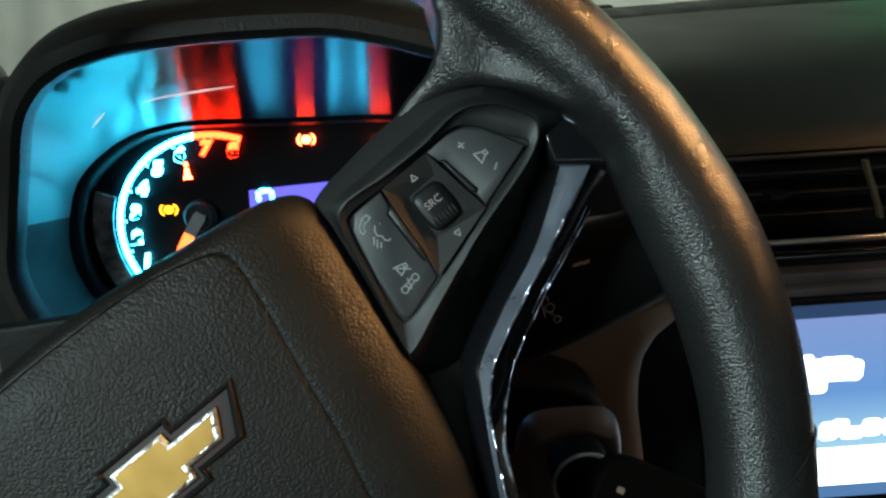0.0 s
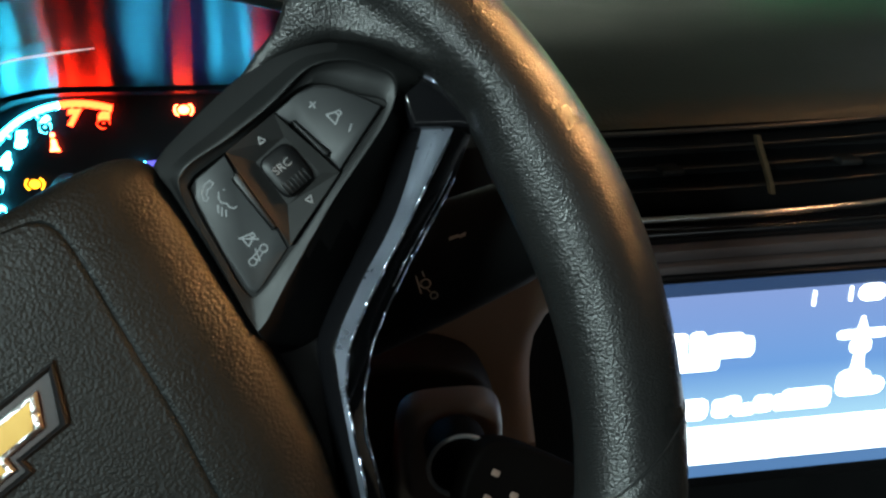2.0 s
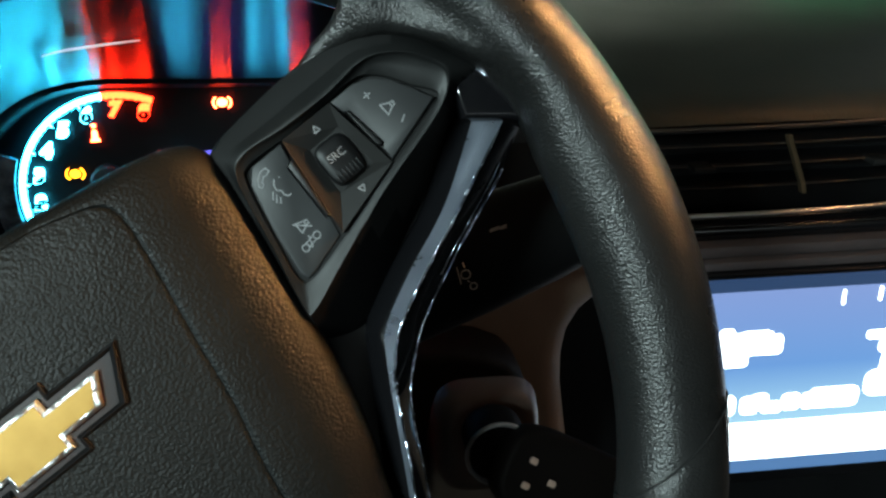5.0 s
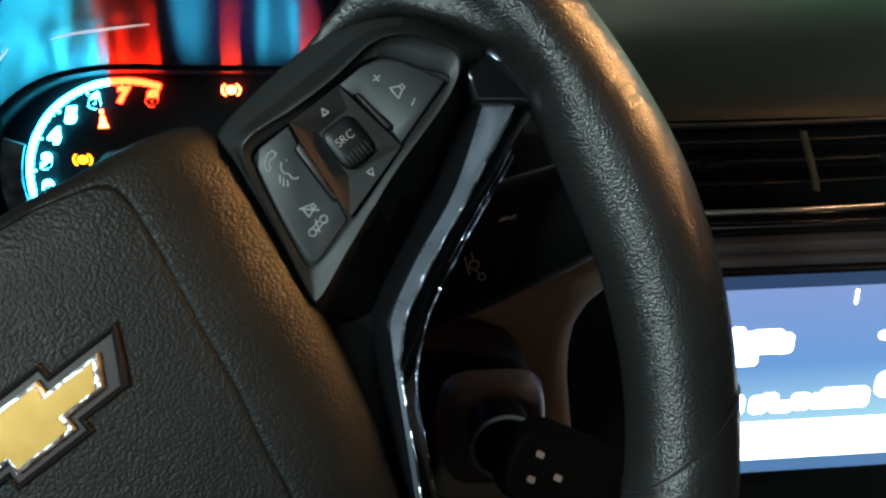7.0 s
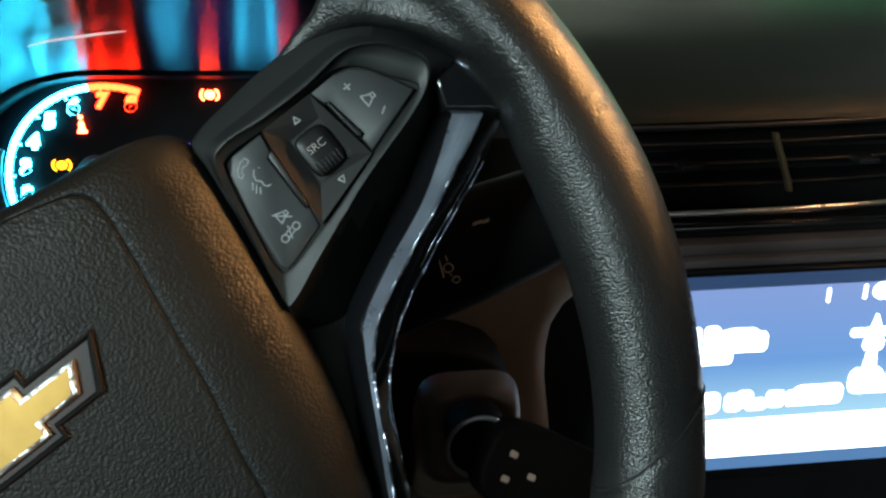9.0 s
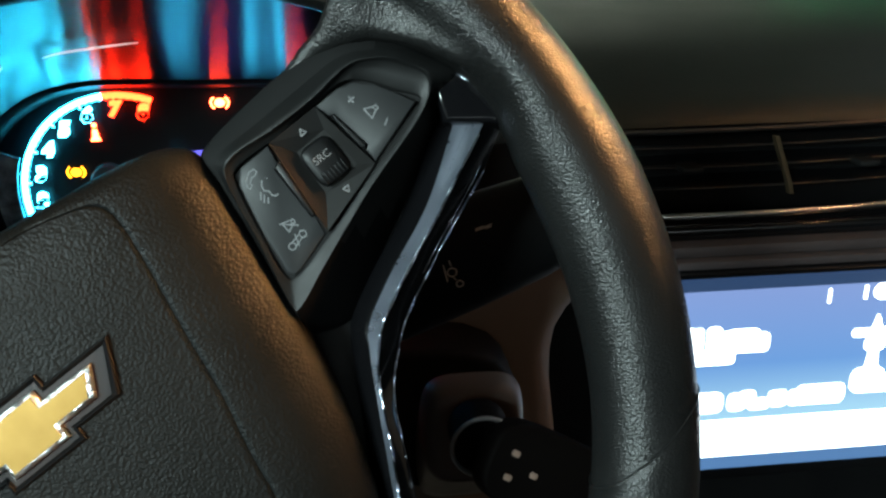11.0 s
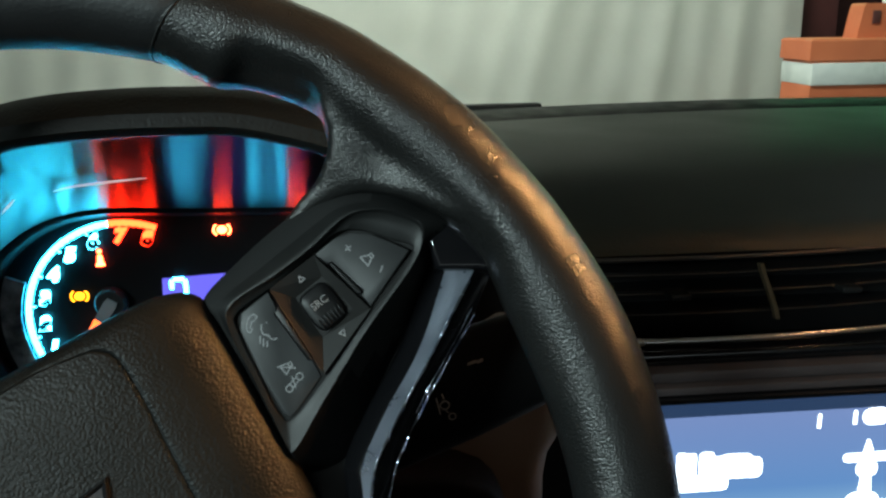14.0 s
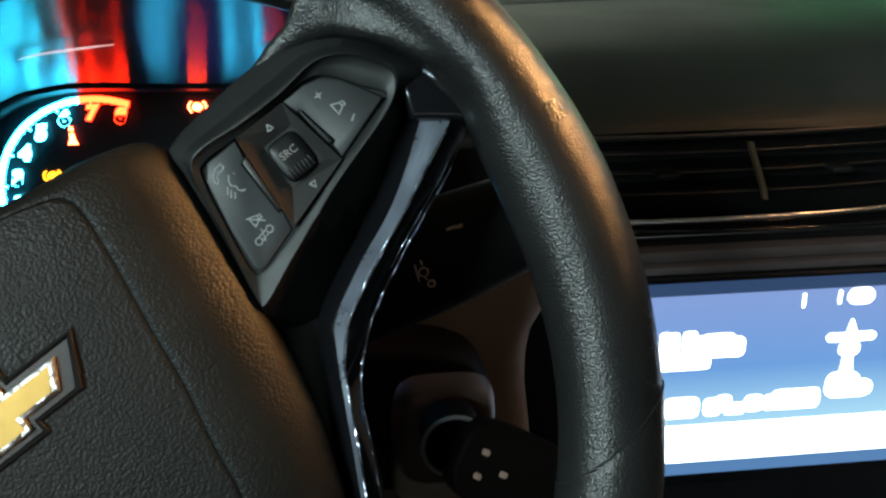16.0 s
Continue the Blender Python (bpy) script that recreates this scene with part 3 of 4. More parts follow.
def arc(a0, a1, inner=1.0, n=None, ends=0.0, skew0=0.0, skew1=0.0):
    """A stretch of the rim, from a0 to a1 degrees; a skewed end runs slantwise over the tube."""
    n = n or max(6, int(abs(a1 - a0)))
    loops = []
    for k in range(n + 1):
        f = 1 - ends * max(0.0, 1 - min(k, n - k) / n * abs(a1 - a0) / 0.5) ** 2
        ring = []
        for j in range(36):
            w = 2 * math.pi * j / 36
            a = a0 + skew0 * math.cos(w) + (a1 + skew1 * math.cos(w) - a0 - skew0 * math.cos(w)) * k / n
            ring.append(rim_point(a, w, inner * f))
        loops.append(ring)
    return loft(loops)


def build_rim():
    # grip with its thumb rest and the leather-covered root of the spoke, merged into one skin
    for sign in (1, -1):
        bm = bmesh.new()
        def take(other):
            me = bpy.data.meshes.new("tmp")
            other.to_mesh(me)
            other.free()
            bm.from_mesh(me)
            bpy.data.meshes.remove(me)
        take(arc(-46, 46))
        # root of the spoke: rises in a hollow curve to meet the rim
        root = slab([(p[0] / 1000, p[1] / 1000) for p in ((118, 31), (119.5, 35), (127, 37), (135, 38), (141.5, 41.2), (145.8, 46), (148, 52), (151, 59), (160, 56), (165, 42), (168, 28), (171, 14), (170, 4), (168, -6), (162, -3), (158, 3.5), (153.8, 13), (149.5, 20), (143.5, 26.5), (136, 30), (128, 31))], -0.026, -0.0085, 0.0)
        for v in root.verts:
            if v.co.z > -0.02:
                f = min(1.0, max(0.0, (math.hypot(v.co.x, v.co.y) - 0.122) / 0.043))
                v.co.z = -0.005 + 0.0155 * f * f * (3 - 2 * f)
        bmesh.ops.triangulate(root, faces=list(root.faces))
        take(root)
        if sign < 0:
            for v in bm.verts:
                v.co.x = -v.co.x
        ob = part("grip", bm, LEATHER, WHEEL, "grained black leather grip")
        re = ob.modifiers.new("skin", "REMESH")
        re.mode, re.voxel_size, re.use_smooth_shade = "VOXEL", 0.0016, True
        sm = ob.modifiers.new("soften", "SMOOTH")
        sm.factor, sm.iterations = 0.5, 11
    part("top_cover", arc(36, 144, 1.012, 120, 0.03, -2.5, 2.5), LEATHER_TOP, WHEEL, "smooth black leather at the top of the rim")
    # stitched seams where the covers meet
    for a0, skew, side in ((-39.0, 4.7, 1), (-39.0, 4.7, -1), (36.0, -2.5, 1), (36.0, -2.5, -1)):
        loop_ = []
        for j in range(40):
            w = 2 * math.pi * j / 40
            x, y, z = rim_point(a0 + skew * math.cos(w), w, 1.01)
            loop_.append((side * x, y, z))
        part("seam", tube(loop_, 0.00028, 6, True), GAP, WHEEL, "dark seam in the leather")
    part("bottom_cover", arc(-39.0, -141.0, 1.012, 120, 0.03, 4.7, -4.7), LEATHER, WHEEL, "grained black leather at the bottom of the rim")


build_rim()


def mirrored_loop(right):
    """A closed outline from its right half, given from the top middle down to the bottom middle."""
    return right + [(-x, y, z) for x, y, z in right[-2:0:-1]]


def build_pad():
    edge = [(0, 50), (32, 47.5), (52, 44.5), (68, 42.3), (80.5, 38.6), (86.6, 32.4), (86, 17), (83, -1.5), (80.6, -18.6), (78.6, -32), (73.5, -53), (68.3, -66.5), (64, -77), (50, -92), (0, -100)]
    seam = [(0, 43.5), (26, 42.5), (40, 41.2), (50.7, 38.6), (58.3, 35.5), (60.9, 29.5), (59.7, 17.1), (57.2, 2.9), (54.9, -11.3), (52.9, -24.5), (49, -41), (46.4, -55.5), (42, -64), (32, -76), (0, -82)]
    loops = []
    for f, z, grow in ((0.0, -45, -2), (0.0, -13, 0.6), (0.015, -6.2, 0.6), (0.06, -4.0, 0.4), (0.17, -1.6, 0), (0.3, 0.4, 0), (0.44, 2.0, 0), (0.62, 3.1, 0), (0.82, 3.8, 0), (0.94, 4.1, 0), (0.97, 4.05, 0), (1.0, 3.62, 0), (1.03, 4.12, 0), (1.06, 4.2, 0)):
        loops.append(curve_points(mm(mirrored_loop([(a[0] + (b[0] - a[0]) * f + (grow if a[0] else 0), a[1] + (b[1] - a[1]) * f, z) for a, b in zip(edge, seam)])), 120))
    for k, z in ((0.8, 4.6), (0.55, 4.9), (0.3, 5.1), (0.1, 5.2)):
        loops.append([Vector((p.x * k, (p.y + 0.012) * k - 0.012, z / 1000)) for p in loops[13]])
    part("airbag_cover", loft(loops), PAD, WHEEL, "grained dark grey airbag cover with a stitched-in crease")
    # emblem: a plain gold bow tie in a dark sunken frame
    def tie(hx, hy, ax, ay, lean):
        return [(-hx, -hy), (hx, -hy), (hx, -ay), (ax - lean, -ay), (ax + lean, ay), (hx, ay), (hx, hy), (-hx, hy), (-hx, ay), (-ax + lean, ay), (-ax - lean, -ay), (-hx, -ay)]
    def put(name, pts, z0, z1, bevel, material, label, parent):
        ob = part(name, slab([((x + 8.2) / 1000, (y - 0.5) / 1000) for x, y in pts], z0 / 1000, z1 / 1000, bevel / 1000), material, parent, label, smooth=False)
        return ob
    ring = [[Vector(((x + 8.2) / 1000, (y - 0.5) / 1000, z / 1000)) for x, y in tie(*size)] for z, size in (
        (3.5, (11.6, 10.8, 28.6, 7.2, 3.5)), (5.7, (11.6, 10.8, 28.6, 7.2, 3.5)), (6.1, (11.2, 10.4, 28.0, 6.8, 3.4)), (6.1, (11.0, 10.2, 27.7, 6.6, 3.3)), (5.35, (10.3, 9.4, 26.7, 5.9, 3.1)))]
    frame_ = part("emblem", loft(ring), MATTE, WHEEL, "gold emblem in a black recessed frame", smooth=False)
    put("frame_floor", tie(10.1, 9.2, 26.4, 5.7, 3.1), 5.2, 5.4, 0, WELL, "glossy dark red floor of the frame", frame_)
    put("chrome_edge", tie(8.7, 7.7, 22.2, 4.0, 2.2), 5.3, 7.3, 0.85, EMBLEM, "bright bevelled chrome edge", frame_)
    put("gold_inlay", tie(7.6, 6.6, 20.4, 2.9, 1.8), 6.6, 7.45, 0.08, GOLD, "gold enamel inlay", frame_)


build_pad()


def tilt(x):
    """The switch plate rises a little towards the rim."""
    return (x - 115) * 0.11


def build_switches():
    outer = [(79.6, -23), (83.4, 0), (86.4, 22), (87.4, 31), (103, 33.8), (122, 34.8), (136, 32.2), (147, 24), (153.5, 13.5), (157.5, 2), (146, -4), (117.5, -19.5), (94, -31), (82, -29)]
    flat = [(81.3, -17), (85.4, 2), (89, 20), (94.5, 24.3), (107.7, 23), (121, 22.7), (134, 23.6), (141.5, 20.5), (146.5, 15.3), (149.8, 7.5), (142, 1), (118, -6.2), (96, -14.5), (82.8, -19.8)]
    hole = [(85.2, -9.5), (87, 2), (90.3, 17.2), (93.5, 21.4), (106, 21.1), (119.5, 21.5), (130, 21.6), (135.6, 18.2), (140.7, 10.9), (144.5, 4.2), (134, 1), (116, -4.8), (99, -9.8), (87.6, -12.5)]
    oz = [-6, -5, -5, -6, -6, -6, -5, -4, -3, -5, -22, -25, -21, -12]
    crest = [0, 0, 0.1, 0.7, 1, 1, 1, 1, 1, 0.7, 0.3, 0.1, 0, 0]
    def mix(f, lift, drop=0.0):
        return curve_points(mm([(o[0] + (p[0] - o[0]) * f, o[1] + (p[1] - o[1]) * f, (z + drop) * (1 - f) + lift * c + tilt(p[0])) for o, p, z, c in zip(outer, flat, oz, crest)]), 112)
    loops = [mix(0.0, 0, -14), mix(0.0, 0, 0), mix(0.07, 0.5), mix(0.3, 1.2), mix(0.6, 1.7), mix(0.88, 1.8), mix(0.96, 1.75), mix(1.0, 1.5)]
    def inner(f, z, lift=0.0):
        return curve_points(mm([(o[0] + (p[0] - o[0]) * f, o[1] + (p[1] - o[1]) * f, z * (0.35 + 0.65 * c) + lift * c + tilt(p[0])) for o, p, c in zip(flat, hole, crest)]), 112)
    loops += [inner(0.05, 0.0, 1.15), inner(0.14, -0.1, 0.7), inner(0.5, -0.45, 0.2), inner(0.95, -0.8), inner(1.0, -1.1), inner(1.0, -3.2)]
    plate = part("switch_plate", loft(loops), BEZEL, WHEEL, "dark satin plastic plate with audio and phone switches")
    # faces sloping to the lower right turn matt black: shade put into the colour
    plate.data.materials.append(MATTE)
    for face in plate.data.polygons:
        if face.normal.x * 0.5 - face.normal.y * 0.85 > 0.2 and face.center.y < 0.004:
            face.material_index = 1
    # recess round the keys coloured black for the shade inside it
    plate.data.materials.append(GAP)
    for face in plate.data.polygons:
        x, y, z = face.center * 1000
        if z - tilt(x) < -1.15 and 86 < x < 145 and y > -13 and math.hypot(x - 115, (y - 5) * 1.3) < 42:
            face.material_index = 2

    def key(name, pts, z0, z1, bevel, material, label):
        bm = slab([(x / 1000, y / 1000) for x, y in pts], z0 / 1000, z1 / 1000, bevel / 1000)
        for v in bm.verts:
            v.co.z += tilt(v.co.x * 1000) / 1000
        return part(name, bm, material, plate, label)
    volume = key("volume_button", [(121.0, 20.8), (128.5, 20.9), (132.8, 19.4), (137, 15.4), (140.2, 10.2), (143.1, 4.6), (124.3, -1.3), (124.3, 3.0), (125.4, 3.9), (123.5, 15.9), (122.1, 16.4)], -3, -0.5, 0.4, KEY, "dark grey volume button")
    phone = key("phone_button", [(86.2, -9.3), (87.7, 2), (90.9, 17), (94.2, 20.7), (104.0, 20.7), (102.9, 15.3), (101.4, 14.5), (101.0, -2.0), (102.0, -2.6), (101.0, -8.0), (89.6, -11.5), (87.2, -11.7)], -3, -0.5, 0.4, KEY, "dark grey phone and mute button")
    # four sloping facets round the scroll knob; the rocker stands proud beside the phone button
    corners = [(104.6, 20.8, 1.2), (120.6, 20.8, -0.4), (123.8, -1.7, 0.3), (102.0, -8.0, 1.4)]
    well = [(109.0, 14.4, -1.4), (118.8, 14.6, -1.6), (120.0, 1.4, -1.6), (108.2, 0.6, -1.4)]
    bm = bmesh.new()
    a, b = ([bm.verts.new((x / 1000, y / 1000, (z + tilt(x)) / 1000)) for x, y, z in ring] for ring in (corners, well))
    skirt = [bm.verts.new((v.co.x, v.co.y, v.co.z - 0.004)) for v in a]
    for i in range(4):
        bm.faces.new((a[i], a[(i + 1) % 4], b[(i + 1) % 4], b[i]))
        bm.faces.new((a[i], skirt[i], skirt[(i + 1) % 4], a[(i + 1) % 4]))
    bm.faces.new(b)
    part("direction_pad", bm, PADKEY, plate, "four-way pad of sloping facets", smooth=False)
    key("pad_ledge", [(122.6, 15.8), (123.2, 15.9), (125.1, 4.0), (124.2, 3.5), (123.5, 4.6)], -3, 0.5, 0.2, BEZEL, "")
    key("pad_ledge", [(101.7, 14.4), (103.7, 15.2), (102.3, -2.3), (101.3, -1.9)], -3, 1.75, 0.25, BEZEL, "")
    # scroll knob
    loops = []
    for f, z in ((1.0, -3.0), (1.0, -1.1), (0.97, -0.4), (0.88, 0.05), (0.5, 0.25)):
        ring = []
        for k in range(32):
            w = 2 * math.pi * k / 32
            c, s = math.cos(w), math.sin(w)
            ring.append(Vector(((113.7 + f * 5.2 * math.copysign(abs(c) ** 0.5, c)) / 1000, (7.5 + f * 6.4 * math.copysign(abs(s) ** 0.5, s)) / 1000, z / 1000)))
        loops.append(ring)
    knob = part("scroll_knob", loft(loops), DARK, plate, "ribbed black scroll knob")
    for k in range(7):
        x = 110.2 + 1.17 * k
        part("rib", box((x - 0.22) / 1000, (x + 0.22) / 1000, 0.0018, 0.0052, -0.0004, 0.0005, 0.0001), DARK, knob)
    letters("knob_legend", "SRC", 0.0031, PRINT, knob, pose(0.1135, 0.0088, 0.0004), "white legend")
    # white symbols
    def mark(parent, name, strokes, x, y, width=0.00032, lift=-0.4):
        """A drawn symbol from short strokes, upright to the driver when the wheel is straight."""
        bm = bmesh.new()
        for stroke in strokes:
            for p, q in zip(stroke, stroke[1:]):
                p, q = Vector((*p, 0)), Vector((*q, 0))
                d = (q - p).normalized()
                s = Vector((-d.y, d.x, 0)) * width * 500
                e = d * width * 300
                vs = [bm.verts.new(((x + v.x) / 1000, (y + v.y) / 1000, (lift + tilt(x + v.x)) / 1000)) for v in (p - e - s, q + e - s, q + e + s, p - e + s)]
                bm.faces.new(vs)
        return part(name, bm, PRINT, parent, "white printed symbol", smooth=False)
    mark(volume, "plus_sign", [[(-0.95, 0), (0.95, 0)], [(0, -0.95), (0, 0.95)]], 129.6, 16.1, 0.00042)
    speaker = [[(-1.2, 1.7), (1.0, 0.7), (1.1, -0.6), (-1.0, -1.7), (-1.2, 1.7)], [(1.0, 0.7), (2.0, 0.6), (2.0, -0.5), (1.1, -0.6)]]
    mark(volume, "speaker_sign", speaker, 131.9, 10.2, 0.00042)
    mark(volume, "minus_sign", [[(-0.8, -0.5), (0.8, 0.5)]], 133.3, 5.4, 0.00042)
    mark(phone, "phone_sign", [[(2.0, 1.6), (2.3, 0.4), (1.0, -0.1), (0.2, 0.1), (-1.1, -0.9), (-1.0, -1.6), (-2.0, -2.1), (-2.4, -1.3), (-1.6, 0.3), (0.4, 1.6), (2.0, 1.6)]], 94.8, 16.6, 0.0004)
    mark(phone, "voice_sign", [[(2.1, 2.3), (2.2, 2.4)], [(0.7, 2.8), (-0.3, 1.6), (-0.6, 0.2), (0.4, -0.8), (0.3, -2.0), (1.0, -2.9), (1.8, -3.0)], [(-1.6, 0.4), (-2.8, -1.2)], [(-1.3, -0.8), (-2.6, -2.4)], [(-0.9, -2.0), (-1.8, -3.2)]], 96.0, 11.6, 0.0004)
    mark(phone, "mute_sign", [[(-1.3, 1.5), (0.9, 0.8), (0.9, -0.6), (-1.2, -1.5), (-1.3, 1.5)], [(0.9, 0.7), (1.8, 0.6), (1.8, -0.4), (0.9, -0.5)], [(-1.9, 1.7), (1.9, -1.6)]], 94.8, 0.2, 0.00042)
    ring_ = lambda cx_, cy_: [(cx_ + 1.0 * math.cos(w), cy_ + 1.0 * math.sin(w)) for w in (2 * math.pi * k / 10 for k in range(11))]
    mark(phone, "hang_up_sign", [ring_(-2.2, -0.4), ring_(2.2, 0.5), [(-1.2, -0.9), (1.4, -0.2)], [(-1.6, 0.5), (1.2, 1.0)], [(-0.6, -1.4), (0.4, 1.8)]], 94.0, -4.6, 0.0004)
    mark(plate, "arrow_sign", [[(-0.9, -0.7), (0.9, -0.7), (0, 1.0), (-0.9, -0.7)]], 113.6, 17.6, 0.00036, -0.15)
    mark(plate, "arrow_sign", [[(-0.9, 0.7), (0.9, 0.7), (0, -1.0), (-0.9, 0.7)]], 113.4, -2.2, 0.00036, 0.35)


build_switches()


def build_trim():
    """The glossy bar that runs down along the spoke, with a ridge."""
    left = [(148.5, -5.7, -5.5), (133.5, -16, -6), (123.4, -21.5, -6), (109, -27.4, -6), (94.8, -34.8, -6.2), (90.0, -40.9, -6.5), (85.6, -48.2, -7), (80.3, -57, -7.5), (72.5, -70, -9), (60, -91, -12)]
    ridge = [(155.1, -11.7, -4), (137.3, -19.6, -5.4), (126.2, -24.6, -5.6), (111.6, -30.6, -5.8), (98.2, -37.3, -6), (91.6, -42.9, -6.3), (86.9, -48.9, -6.8), (82.1, -57.6, -7.2), (74.8, -70.9, -8.6), (62.6, -92, -11.6)]
    right = [(161, -14.5, -10), (147, -22.3, -12), (135.7, -26.8, -12), (120.9, -32.9, -12), (105.2, -40.2, -12), (97, -46, -12), (90.3, -52, -12.5), (84.6, -60, -13), (77.2, -74.5, -14), (66, -95, -17)]
    n = 60
    rails = [curve_points(mm([(p[0] - 3.5, p[1] + 3.5, p[2] - 7) for p in left]), n, False)]
    for a, b, f in ((left, left, 0), (left, ridge, 0.5), (left, ridge, 0.9), (left, ridge, 1.0), (ridge, right, 0.12), (ridge, right, 0.5), (ridge, right, 0.92), (ridge, right, 1.0)):
        rails.append(curve_points(mm([(p[0] + (q[0] - p[0]) * f, p[1] + (q[1] - p[1]) * f, p[2] + (q[2] - p[2]) * f + (0.5 if f == 0.5 else 0)) for p, q in zip(a, b)]), n, False))
    back = [Vector((p.x, p.y, p.z - 0.012)) for p in rails[-1]], [Vector((p.x, p.y, p.z - 0.01)) for p in rails[0]]
    rails += [*back]
    part("spoke_trim", loft([[r[i] for r in rails] for i in range(n)]), PIANO, WHEEL, "piano black spoke trim with a bright ridge")
    # grey sheet over the facet: the reflection there is put into its colour
    inlay = []
    for i in range(0, 60):
        low = 0.04 + 0.5 * max(0.0, (i - 38) / 22)
        inlay.append([rails[1][i].lerp(rails[4][i], low + (0.97 - low) * f) + Vector((0, 0, 0.0005)) for f in (0, 0.33, 0.66, 1)])
    bm = loft(inlay, False, False, False)
    bmesh.ops.solidify(bm, geom=list(bm.faces), thickness=0.0006)
    part("facet_reflection", bm, REFLECTION_GREY, WHEEL, "grey sheet for the reflection on the trim's facet")
    # bumpy metal beads added along the edges to stand for their highlights
    part("trim_bead", tube([p + Vector((0, 0, 0.0002)) for p in rails[4][1:-1]], 0.0004, 8), GLINT, WHEEL, "thin metal bead added for the edge's glints")
    part("trim_bead", tube([p + Vector((0, 0, 0.0001)) for p in rails[8][6:-1]], 0.00028, 8), GLINT, WHEEL, "thin metal bead added for the edge's glints")
    part("trim_bead", tube([p.lerp(q, 0.75) + Vector((0, 0, 0.0004)) for p, q in zip(rails[5][5:22], rails[8][5:22])], 0.00018, 8), GLINT, WHEEL, "thin metal bead added for the edge's glints")
    part("trim_cap", slab([(x / 1000, y / 1000) for x, y in ((146, -4.5), (149, 3), (152.5, 9), (154.5, 10), (157.8, 3), (160.2, -4), (161.5, -12), (159, -15.8), (155.8, -12.2))], -0.014, 0.0008, 0.0014, 3), PIANO, WHEEL, "piano black end of the spoke trim")
    # bead added for the highlight round the cap's edge
    part("cap_bead", tube(mm([(152.6, 9.2), (154.4, 9.6), (157.5, 2.9), (159.8, -4), (161.1, -12)], 0.6), 0.00022, 8), GLINT, WHEEL, "thin metal bead added for the edge's glints")
    # dark backing between the pad, the switch plate and the trim
    part("spoke_core", slab([(x / 1000, y / 1000) for x, y in ((60, 36), (86, 33), (105, 32), (130, 30), (150, 10), (158, -8), (140, -20), (118, -32), (98, -42), (84, -60), (72, -86), (40, -100), (30, -40))], -0.042, -0.0225, 0.003), DARK, WHEEL, "black plastic spoke core")
    part("hub", loft([[(q * math.cos(w), q * math.sin(w), z) for w in (2 * math.pi * k / 40 for k in range(40))] for q, z in ((0.024, -0.14), (0.027, -0.08), (0.034, -0.045), (0.04, -0.03))]), DARK, WHEEL, "black wheel hub")


build_trim()


